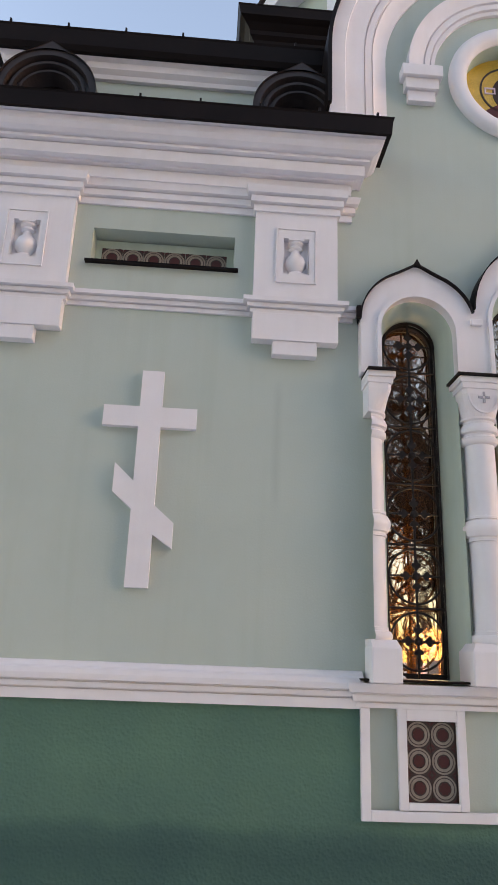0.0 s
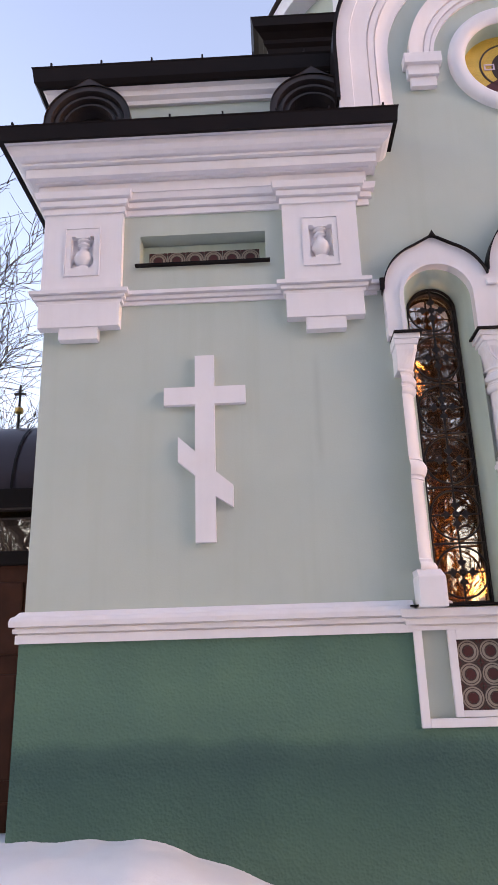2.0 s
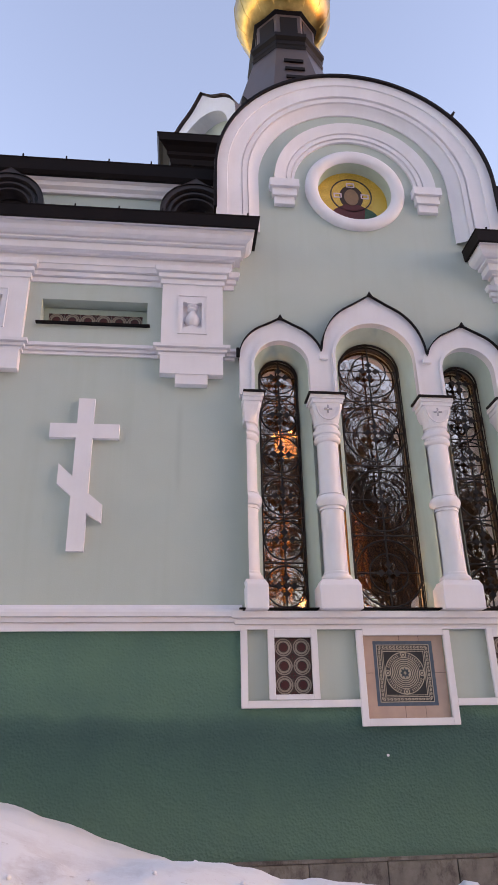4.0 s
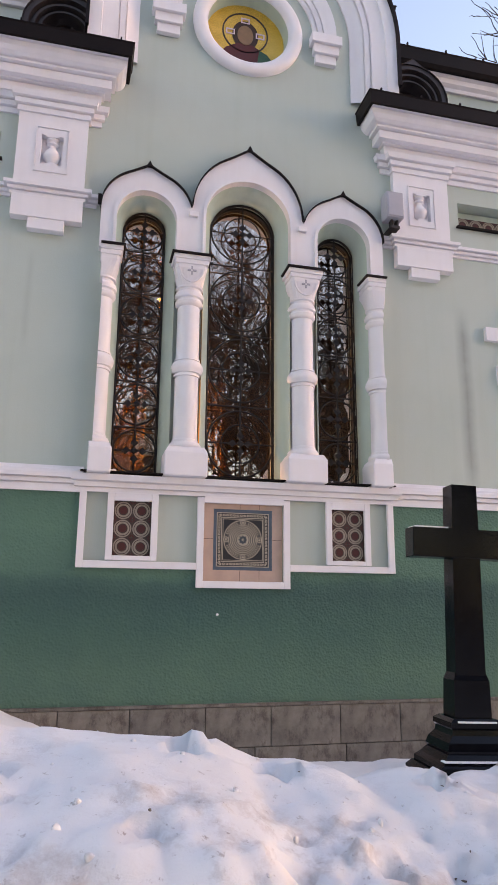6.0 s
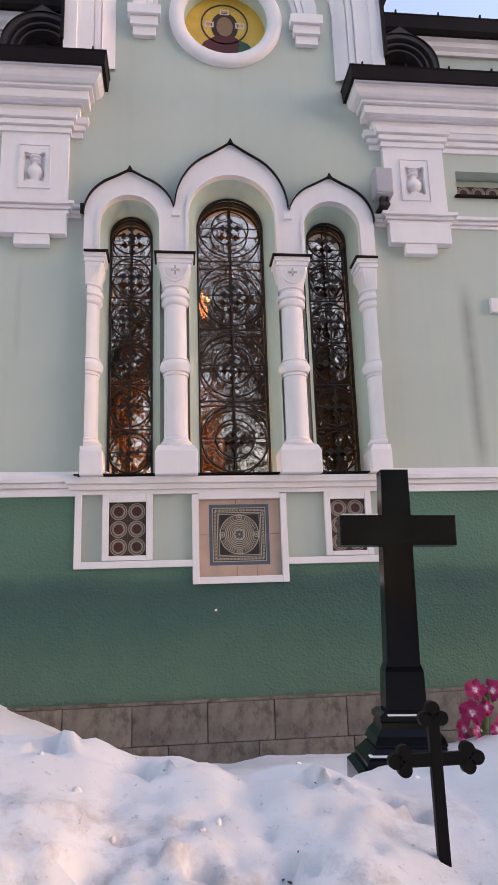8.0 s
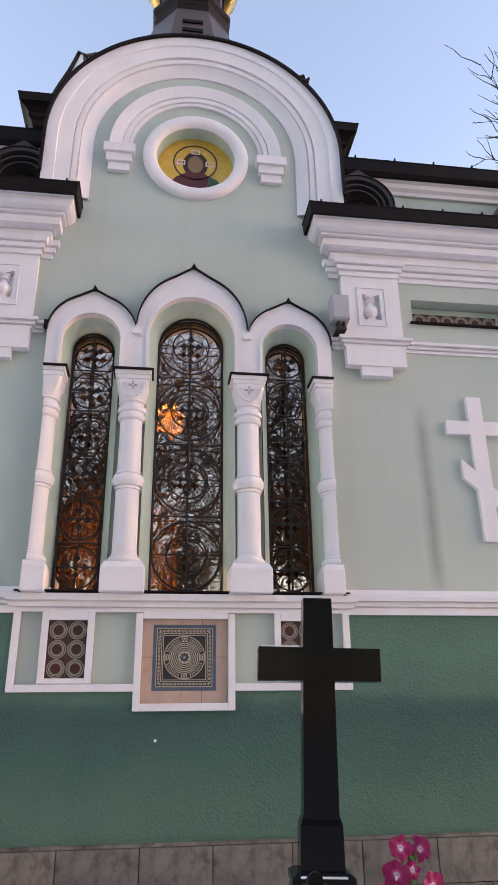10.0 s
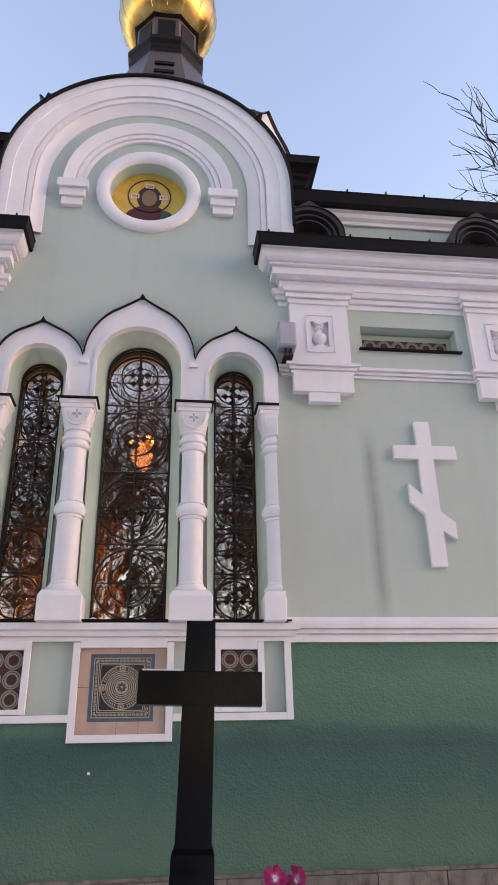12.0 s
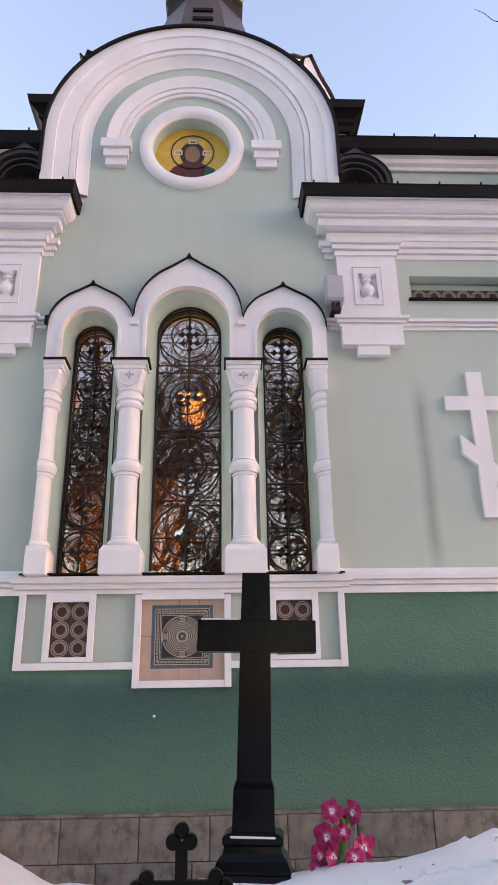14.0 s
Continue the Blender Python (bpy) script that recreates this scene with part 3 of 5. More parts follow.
# upper tier behind the eaves: attic wall, its cornice and metal edge, round dormers
AT = 0.30
for s in (-1, 1):
    x0, x1 = 1.65, HALF + 0.12
    a = box(min(XC + s * x0, XC + s * x1), max(XC + s * x0, XC + s * x1), AT, DEEP, 6.95, 8.0)
    tagged(done("attic_wall", a, WALL), "pale green attic wall above the eaves", "wall", kind="structure")
    way = [(1.60, AT), (x1, AT), (x1, DEEP)]
    prof = [(0, 7.80), (0.035, 7.80), (0.045, 7.84), (0.08, 7.875), (0.09, 7.93), (0.13, 7.97), (0, 7.97)]
    tagged(done("attic_cornice", sweep(plan(way, s), prof), WHITE), "white moulded cornice of the attic", "cornice", kind="structure")
    edge = [(0.0, 7.96), (0.16, 7.96), (0.19, 8.0), (0.21, 8.14), (0.22, 8.16), (0.1, 8.17), (-1.5, 8.42), (-3, 8.6)]
    ed = tagged(done("attic_roof", sweep(plan(way, s), edge), METAL), "dark brown sheet metal roof edge of the attic", "roof", kind="structure")
    peg = None
    for k in range(6):
        x = XC + s * (1.95 + k * 0.5)
        if peg is None:
            peg = part("peg", box(-0.008, 0.008, -0.012, 0.012, 0, 0.04), METAL, ed)
            peg.location = (x, AT - 0.21, 8.16)
        else:
            share("peg", peg, ed, pose(x, AT - 0.21, 8.16))


def dormer(x):
    """A round-headed metal dormer with nested rings and a keel point."""
    t = thing("dormer", (x, -0.05, 7.15), "round dark metal roof dormer with nested rings and a pointed crest", "dormer", "roof dormers", "structure")
    rings = [(0.40, 0.0), (0.40, -0.03), (0.345, -0.03), (0.335, 0.03), (0.315, 0.03), (0.31, 0.0), (0.285, 0.0), (0.275, 0.055), (0.255, 0.055), (0.25, 0.03), (0.23, 0.03), (0.22, 0.10), (0.20, 0.16)]
    n = 32
    half = [(math.cos(radians(-35 + 250 * k / n)), math.sin(radians(-35 + 250 * k / n))) for k in range(n + 1)]
    part("rings", loft([[(r * c, y, 0.17 + r * q) for r, y in rings] for c, q in half], close=False), DORMER, t, smooth=False)
    keel = [(c * 0.405, 0.17 + 0.405 * q + 0.075 * max(0, 1 - abs(c) / 0.35) ** 1.3) for c, q in half]
    part("hood", loft([[(cx, y, cz) for y in (-0.05, 0.55)] for cx, cz in keel], close=False), DORMER, t)
    crest = [(c * 0.40, 0.17 + 0.40 * q) for c, q in half]
    part("crest", loft([[(p[0], -0.045, p[1]), (q[0], -0.045, q[1])] for p, q in zip(crest, keel)], close=False), DORMER, t)
    part("back", plate(ring_xz(0, 0.17, 0.24, 28), [], 0.17, 0.19), DORMER, t)
    part("snow_patch", turned([(0.19, 0.0), (0.18, 0.06), (0.10, 0.095), (0.01, 0.10)], 14, at=(0, 0.07)), SNOW, t, "little heap of old snow", smooth=True)
    return t


for s in (-1, 1):
    for x in (1.91, 4.01):
        dormer(XC + s * x)

# lantern block, corner kokoshniks, tent roof, drum and gilded dome
CY = 3.75
BW = 2.20
lb = done("lantern_wall", box(XC - BW, XC + BW, CY - BW, CY + BW, 7.9, 9.76), WHITE)
tagged(lb, "white plastered block under the tent roof", "wall", kind="structure")
square = [(XC - BW, CY + BW), (XC - BW, CY - BW), (XC + BW, CY - BW), (XC + BW, CY + BW)]
tagged(done("lantern_cornice", sweep(square, [(0, 9.64), (0.06, 9.64), (0.08, 9.72), (0.12, 9.76), (0.12, 9.82), (0.18, 9.88), (0.24, 9.92), (0.26, 10.02), (0.27, 10.04), (-1.0, 10.21)]), METAL),
       "dark brown metal cornice of the lantern block", "cornice", kind="structure")


def kokoshnik(angle):
    """A keel-arched gable on the lantern's corner."""
    r = 2.20 if abs(math.sin(2 * angle)) > 0.5 else 1.87
    t = thing("kokoshnik", (XC + r * math.cos(angle), CY + r * math.sin(angle), 10.06), "white keel-arched gable with a pale green field", "kokoshnik", "gables of the lantern", "structure")
    t.rotation_euler = (0, 0, angle + math.pi / 2)
    t.scale = (1.18, 1.18, 1.22)
    n = 20
    out = [(0.62 * math.cos(math.pi * k / n), 0.55 + 0.58 * math.sin(math.pi * k / n) + 0.2 * max(0, 1 - abs(math.cos(math.pi * k / n)) / 0.4) ** 1.4) for k in range(n + 1)]
    inn = [(0.46 * math.cos(math.pi * k / n), 0.5 + 0.42 * math.sin(math.pi * k / n)) for k in range(n + 1)]
    part("arch", plate([(0.62, 0), *out, (-0.62, 0)], [[(0.46, 0.08), *inn, (-0.46, 0.08)]], -0.28, 0.0), WHITE, t)
    part("field", plate([(0.47, 0.07), *[(x * 1.02, z + 0.01) for x, z in inn], (-0.47, 0.07)], [], -0.06, -0.02), WALL, t, "pale green plaster field")
    part("hood", loft([[(x * 1.03, y, z + 0.02) for y in (-0.33, 1.3)] for x, z in [(0.62, 0), *out, (-0.62, 0)]], close=False), METAL2, t, "brown metal hood")


for k in range(8):
    kokoshnik(math.pi / 4 * k)


def octagon(r, z, turn=22.5):
    return [(XC + r * math.cos(radians(turn + 45 * k)), CY + r * math.sin(radians(turn + 45 * k)), z) for k in range(8)]


tr = thing("tent_roof", (0, 0, 0), "eight-sided tent roof of brown sheet metal with a drum", "roof", kind="structure")
part("tent", loft([octagon(2.05, 10.06), octagon(1.30, 12.5), octagon(0.76, 14.52)]), METAL2, tr)
part("rib", loft([octagon(0.78, 14.47), octagon(0.80, 14.55), octagon(0.74, 14.60)]), METAL, tr)
part("lower_collar", loft([octagon(0.73, 14.55), octagon(0.775, 14.63), octagon(0.775, 14.72), octagon(0.83, 14.80), octagon(0.83, 14.89), octagon(0.68, 14.96)]), METAL, tr)
part("drum", loft([octagon(0.655, 14.94), octagon(0.655, 15.68)]), METAL2, tr, "brown metal drum with panels")
part("upper_collar", loft([octagon(0.655, 15.66), octagon(0.725, 15.70), octagon(0.725, 15.78), octagon(0.51, 15.80)], caps=True), METAL, tr)
for k in range(8):
    a = radians(45 * k)
    p = part("drum_panel", box(-0.18, 0.18, -0.012, 0.012, 0, 0.53), METAL, tr)
    p.matrix_basis = pose(XC + 0.608 * math.cos(a), CY + 0.608 * math.sin(a), 15.04, 0, 0, 45 * k + 90)
for k in range(3):
    part("snow_guard", box(XC - 0.19, XC + 0.19, CY - 1.04 + k * 0.075, CY - 0.87 + k * 0.075, 13.25 + k * 0.32, 13.32 + k * 0.32), METAL, tr)
dome = thing("onion_dome", (XC, CY, 15.66), "gilded onion dome made of sheet segments", "dome", kind="structure")
part("skin", turned([(0.72, 0.0), (0.95, 0.12), (1.14, 0.36), (1.25, 0.70), (1.27, 1.05), (1.18, 1.45), (0.98, 1.85), (0.70, 2.25), (0.42, 2.65), (0.2, 3.05), (0.09, 3.5), (0.05, 3.8)], 32), GOLD, dome, smooth=True)
for k in range(16):
    a = 2 * math.pi * k / 16
    prof = [(0.95, 0.12), (1.14, 0.36), (1.25, 0.70), (1.27, 1.05), (1.18, 1.45), (0.98, 1.85)]
    bm = loft([[((r + e) * math.cos(a + w), (r + e) * math.sin(a + w), z) for w, e in ((-0.008, 0), (0, 0.012), (0.008, 0))] for r, z in prof], close=False)
    part("seam", bm, GOLD, dome)

dome.scale = (0.835, 0.835, 0.92)

# roof and floor that close the chapel
for s in (-1, 1):
    tagged(done("roof_deck", box(min(XC + s * 1.62, XC + s * HALF), max(XC + s * 1.62, XC + s * HALF), 0.4, DEEP, 6.8, 6.9), METAL), "dark metal roof deck", "roof", kind="structure")
tagged(done("attic_deck", box(XC - 4.3, XC + 4.3, 0.5, DEEP, 8.2, 8.25), METAL), "dark metal roof deck of the attic", "roof", kind="structure")
tagged(done("floor", box(XC - HALF + 0.5, XC + HALF - 0.5, 0.5, DEEP, 0.6, 0.7), DARKWOOD), "dark wooden floor of the chapel", "floor", kind="structure")
tagged(done("ceiling", box(XC - 1.6, XC + 1.6, 0.5, DEEP, 7.75, 7.85), INSIDE), "ochre plaster ceiling of the chapel", "ceiling", kind="structure")
tagged(done("inner_wall", box(XC - HALF + 0.5, XC + HALF - 0.5, DEEP - 0.1, DEEP - 0.02, 0.7, 7.7), INSIDE), "ochre plaster inside wall", "wall", kind="structure")

# ---- the triple window ----
hoods = thing("window_hood", (0, 0, 0), "white plaster hood of three keel arches over the windows", "window hood", kind="structure")


def keel(cx, zc, rx, rz, rise, a0, a1, n=26):
    """A keel arch: half an ellipse drawn up to a point, from angle a0 to a1."""
    pts = []
    for k in range(n + 1):
        a = radians(a0 + (a1 - a0) * k / n)
        c = math.cos(a)
        pts.append((cx + rx * c, zc + rz * math.sin(a) + rise * max(0.0, 1 - abs(c) / 0.42) ** 1.7))
    return pts


JX, JZ = 0.555, 5.55
right_top = keel(SIDE, 5.40, 0.435, 0.425, 0.062, 0, 166)
mid_top = keel(MID, 5.50, 0.56, 0.64, 0.095, 3, 177)
left_top = [(-x, z) for x, z in right_top[::-1]]
top = [(1.435, 4.975), *right_top, *mid_top, *left_top, (-1.435, 4.975)]


def head(cx, zc, r, n=22):
    return [(cx + r * math.cos(math.pi * k / n), zc + r * math.sin(math.pi * k / n)) for k in range(n + 1)]


under = []
for cx, zc, r in ((-SIDE, ZS, 0.285), (MID, ZM, 0.43), (SIDE, ZS, 0.285)):
    under += [(cx - r, 4.975), *head(cx, zc, r)[::-1], (cx + r, 4.975)]
part("arches", plate(sx([*top, *under], 1), [], -0.10, 0.0), WHITE, hoods)
for cx, zc, r in ((-SIDE, ZS, 0.285), (MID, ZM, 0.43), (SIDE, ZS, 0.285)):
    ring = [(cx - r, 4.985), *head(cx, zc, r)[::-1], (cx + r, 4.985)]
    out = [(cx - r - 0.03, 4.985), *head(cx, zc, r + 0.03)[::-1], (cx + r + 0.03, 4.985)]
    bm = loft([[(XC + a[0], y, a[1]) for a, y in ((p, -0.09), (p, -0.118), (q, -0.118), (q, -0.098))] for p, q in zip(ring, out)], close=False)
    part("arch_bead", bm, WHITE, hoods)
for pts in (left_top, mid_top, right_top):
    pts = sx(pts, 1)
    out = []
    for k, (x, z) in enumerate(pts):
        a, b = pts[max(0, k - 1)], pts[min(len(pts) - 1, k + 1)]
        d = Vector((b[0] - a[0], b[1] - a[1])).normalized()
        n = Vector((d.y, -d.x))
        out.append((x + n.x * 0.009, z + n.y * 0.009))
    bm = loft([[(p[0], -0.135, p[1]), (q[0], -0.135, q[1]), (q[0], 0.0, q[1]), (p[0], 0.0, p[1])] for p, q in zip(pts, out)], close=True)
    part("metal_cover", bm, METAL, hoods, "dark metal cover strip")
for cx, cz in ((-SIDE, 5.895), (MID, 6.245), (SIDE, 5.895)):
    bm = bmesh.new()
    vs = [bm.verts.new(p) for p in ((-0.03, -0.138, -0.02), (0.03, -0.138, -0.02), (0, -0.142, 0.035), (-0.03, 0, -0.02), (0.03, 0, -0.02), (0, 0, 0.035))]
    for f in ((0, 1, 2), (3, 5, 4), (0, 2, 5, 3), (1, 4, 5, 2), (0, 3, 4, 1)):
        bm.faces.new([vs[i] for i in f])
    part("metal_tip", bm, METAL, hoods, "small metal tip").location = (XC + cx, 0, cz)
part("metal_tab", box(XC - 1.47, XC - 1.435, -0.135, -0.10, 5.40, 5.50, 0.004), METAL, hoods, "bent end of the metal strip")
for s in (-1, 1):
    part("corbel", box(XC + s * JX - 0.045, XC + s * JX + 0.045, -0.135, -0.1, 5.40, 5.45, 0.008), WHITE, hoods)


def reveal(cx, zc, r0, r1, z0):
    """The splayed, rounded jamb between the wall face and the glass."""
    rings = []
    for f, y in ((0.0, -0.06), (0.12, 0.0), (0.5, 0.045), (0.85, 0.10), (1.0, 0.16), (1.0, 0.259)):
        r = r0 + (r1 - r0) * f
        rings.append([(XC + cx + x, y, z) for x, z in [(-r, z0), *[(q[0], q[1]) for q in head(0, zc, r)[::-1]], (r, z0)]])
    return loft(rings, close=False)


GLASS_Y = 0.26
W_SIDE, W_MID = 0.215, 0.345
for num, (cx, zc, r0, r1) in enumerate(((-SIDE, ZS, 0.29, W_SIDE), (MID, ZM, 0.435, W_MID), (SIDE, ZS, 0.29, W_SIDE)), 1):
    w = thing("window_%d" % num, (0, 0, 0), "tall round-headed church window behind an iron grille, mirroring bare trees", "window", "triple window", "structure")
    part("reveal", reveal(cx, zc, r0, r1, 2.84), GREEN_IN, w, "pale green splayed jamb", smooth=True)
    g = part("pane", plate(arch(XC + cx, zc, r1 + 0.01, 2.84), [], GLASS_Y, GLASS_Y + 0.006), GLASS, w, "old window glass")
    g.visible_shadow = False
    inner = [(x, z) for x, z in arch(XC + cx, zc, r1 - 0.022, 2.885)]
    part("window_frame", plate(arch(XC + cx, zc, r1 + 0.004, 2.85), [inner], GLASS_Y - 0.035, GLASS_Y - 0.002), IRON, w, "dark wooden sash frame")


def hub_mesh():
    bm = bmesh.new()
    bmesh.ops.create_icosphere(bm, subdivisions=1, radius=0.034)
    for v in bm.verts:
        v.co.y *= 0.6
    return bm


def leaf_mesh():
    """A small three-lobed iron leaf on a bar, pointing along x."""
    pts = [(0.03, 0.006), (0.05, 0.008), (0.06, 0.022), (0.075, 0.034), (0.09, 0.028), (0.092, 0.012), (0.11, 0.013), (0.122, 0.0)]
    return plate(pts + [(x, -z) for x, z in pts[-2::-1]], [], -0.009, 0.009)


def bar(x0, z0, x1, z1, w=0.007):
    bm = bmesh.new()
    d = Vector((x1 - x0, 0, z1 - z0))
    bmesh.ops.create_cone(bm, cap_ends=True, segments=6, radius1=w, radius2=w, depth=d.length,
                          matrix=Matrix.Translation(((x0 + x1) / 2, 0, (z0 + z1) / 2)) @ d.to_track_quat("Z", "Y").to_matrix().to_4x4())
    return bm


def grille(cx, zc, r, count, inner):
    """Wrought-iron grille: stacked rings on a stem, hubs with leaves, and cross bars."""
    t = thing("window_grille", (XC + cx, 0.17, 2.85), "dark wrought-iron grille of stacked rings with small leaf crosses", "grille", "window grilles")
    z_top, z_low = zc - 2.85, 0.04 + r
    step = (z_top - z_low) / (count - 1)
    part("stem", bar(0, 0.0, 0, z_top + r, 0.009), IRON, t)
    for s in (-1, 1):
        part("side_bar", bar(s * (r - 0.004), 0.0, s * (r - 0.004), z_top, 0.006), IRON, t)
    part("head_bar", loft([[(x * 0.985, y, z) for x, y, z in ((p[0] * 0.985, -0.006, z_top + p[1] * 0.985), (p[0] * 0.985, 0.006, z_top + p[1] * 0.985), (p[0] * 1.015, 0.006, z_top + p[1] * 1.015), (p[0] * 1.015, -0.006, z_top + p[1] * 1.015))] for p in head(0, 0, r)]), IRON, t)
    first = {}
    for k in range(count):
        z = z_low + k * step
        def put(name, make, m):
            if name in first:
                return share(name, first[name], t, m)
            first[name] = part(name, make(), IRON, t)
            first[name].matrix_basis = m
        put("ring", lambda: torus_xz(r - 0.012, 0.0085, 32), pose(0, 0, z))
        if inner:
            put("inner_ring", lambda: torus_xz(r * 0.56, 0.0075, 28), pose(0, 0.004, z))
        put("cross_bar", lambda: bar(-r, 0, r, 0), pose(0, 0.003, z))
        put("hub", hub_mesh, pose(0, -0.008, z))
        for q in range(4):
            put("leaf", leaf_mesh, pose(0, -0.004, z, 0, 90 * q, 0))
        if k < count - 1:
            gap = z + step / 2
            put("tie_bar", lambda: bar(-r, 0, r, 0, 0.0085), pose(0, 0.004, gap))
            if inner:
                put("knot", lambda: bmesh_ball(0.02), pose(-r * 0.93, -0.006, gap))
                put("knot", lambda: bmesh_ball(0.02), pose(r * 0.93, -0.006, gap))
    return t


def bmesh_ball(r):
    bm = bmesh.new()
    bmesh.ops.create_icosphere(bm, subdivisions=1, radius=r)
    return bm


grille(-SIDE, ZS, W_SIDE - 0.008, 6, False)
grille(MID, ZM, W_MID - 0.008, 4, True)
grille(SIDE, ZS, W_SIDE - 0.008, 6, False)

sill = thing("window_sill", (0, 0, 0), "thin dark metal sill with crumbs of snow under the windows", "window sill", kind="structure")
part("sheet", box(XC - 1.47, XC + 1.47, -0.113, 0.27, 2.836, 2.848), METAL, sill)
part("drip", box(XC - 1.47, XC + 1.47, -0.119, -0.110, 2.834, 2.847), METAL, sill)
rnd = random.Random(5)
for k in range(11):
    bm = bmesh.new()
    bmesh.ops.create_icosphere(bm, subdivisions=2, radius=1.0)
    for v in bm.verts:
        v.co *= 0.85 + 0.3 * noise.noise(v.co * 1.7 + Vector((k, 0, 0)))
        v.co.z = max(v.co.z, -0.5)
    x = rnd.choice((-0.27, -0.2, -0.12, 0.18, 0.26, -0.74, -0.72, 0.84, 0.95, 0.76, -1.2)) + rnd.uniform(-0.02, 0.02)
    c = part("snow_crumb", bm, SNOW, sill, "crumb of snow", smooth=True)
    c.matrix_basis = pose(XC + x, rnd.uniform(-0.07, 0.05), 2.858) @ Matrix.Diagonal((rnd.uniform(0.015, 0.035), 0.02, 0.018, 1))


def column(x, half):
    """A squat-based column with a middle ring, neck rings and a cushion capital; half: engaged at the window's outer edge."""
    t = thing("column", (XC + x, -0.035, 2.85), "white plaster half column at the window edge with a ring at mid height" if half else "white plaster column with a ring at mid height and a cushion capital", "column", "window columns", "structure")
    s = 1 if x > 0 else -1
    a0, a1 = (0, 360) if not half else ((90, 270) if s > 0 else (-90, 90))
    w = 0.192
    x0, x1 = (-w, w) if not half else ((-0.17, 0.03) if s > 0 else (-0.03, 0.17))
    part("base", box(x0, x1, -0.16, 0.13, -0.027, 0.195, 0.012), WHITE, t)
    part("base_slope", loft([[(a, b, 0.193) for a, b in ((x0 + 0.006, -0.155), (x1 - 0.006, -0.155), (x1 - 0.006, 0.12), (x0 + 0.006, 0.12))],
                             [(a, b, 0.24) for a, b in ((x0 + 0.03 * (x0 < -0.1), -0.13), (x1 - 0.03 * (x1 > 0.1), -0.13), (x1 - 0.03 * (x1 > 0.1), 0.12), (x0 + 0.03 * (x0 < -0.1), 0.12))]], caps=True), WHITE, t)
    sh = [(0.130, 0.23), (0.146, 0.25), (0.148, 0.27), (0.135, 0.292), (0.120, 0.296), (0.120, 0.318), (0.112, 0.325), (0.110, 0.915), (0.122, 0.917), (0.122, 0.935), (0.113, 0.938), (0.113, 0.946), (0.132, 0.952), (0.147, 0.985), (0.152, 1.007), (0.147, 1.03), (0.132, 1.058),
          (0.113, 1.062), (0.113, 1.07), (0.122, 1.072), (0.122, 1.09), (0.109, 1.094), (0.106, 1.62)]
    part("shaft", turned(sh, 28, a0, a1), WHITE, t, smooth=True)
    ne = [(0.106, 1.61), (0.122, 1.62), (0.134, 1.638), (0.134, 1.66), (0.118, 1.675), (0.118, 1.69), (0.137, 1.70), (0.142, 1.725), (0.132, 1.75), (0.115, 1.765), (0.115, 1.785), (0.132, 1.795), (0.132, 1.81)]
    part("neck", turned(ne, 28, a0, a1), WHITE, t, smooth=True)
    cush = []
    for z, rr, mixv in ((1.80, 0.118, 0.0), (1.85, 0.132, 0.2), (1.91, 0.143, 0.6), (1.97, 0.15, 1.0), (2.01, 0.15, 1.0)):
        ring = []
        for k in range(32):
            a = 2 * math.pi * k / 32 + math.pi / 32
            c, q = math.cos(a), math.sin(a)
            sq = 1 / max(abs(c), abs(q))
            f = rr * (1 + (sq - 1) * mixv)
            px = c * f
            if half:
                px = min(px, 0.02) if s > 0 else max(px, -0.02)
            ring.append((px, q * f, z))
        cush.append(ring)
    part("capital", loft(cush, caps=True), WHITE, t)
    lo = lambda v: (-v if not half or s > 0 else -0.03)
    hi = lambda v: (v if not half or s < 0 else 0.03)
    part("abacus", box(lo(0.158), hi(0.158), -0.16, 0.1, 2.01, 2.055, 0.006), WHITE, t)
    part("abacus_top", box(lo(0.175), hi(0.175), -0.172, 0.1, 2.055, 2.10, 0.006), WHITE, t)
    part("metal_cap", box(lo(0.195), hi(0.195), -0.195, 0.06, 2.10, 2.116), METAL, t, "dark metal cap sheet")
    if not half:
        for dx, dz, ww, hh in ((0, 0.026, 0.008, 0.016), (0, -0.026, 0.008, 0.016), (0.026, 0, 0.016, 0.008), (-0.026, 0, 0.016, 0.008)):
            part("cross_dot", box(dx - ww, dx + ww, -0.156, -0.145, 1.945 + dz - hh, 1.945 + dz + hh), GREY_BOX, t)
        part("shield_line", loft([[(0.105 * math.cos(radians(a)), y, 1.97 + 0.13 * math.sin(radians(a))) for y in (-0.14, -0.157)] + [(0.118 * math.cos(radians(a)), y, 1.97 + 0.145 * math.sin(radians(a))) for y in (-0.157, -0.14)] for a in range(180, 361, 12)]), WHITE, t)
    return t


for x in (-0.565, 0.565):
    column(x, False)
for x in (-1.385, 1.385):
    column(x, True)

# ---- tiled apron under the windows ----


def strip(x0, x1, z0, z1, depth=0.035):
    return box(x0, x1, -depth, 0.0, z0, z1, 0.005)


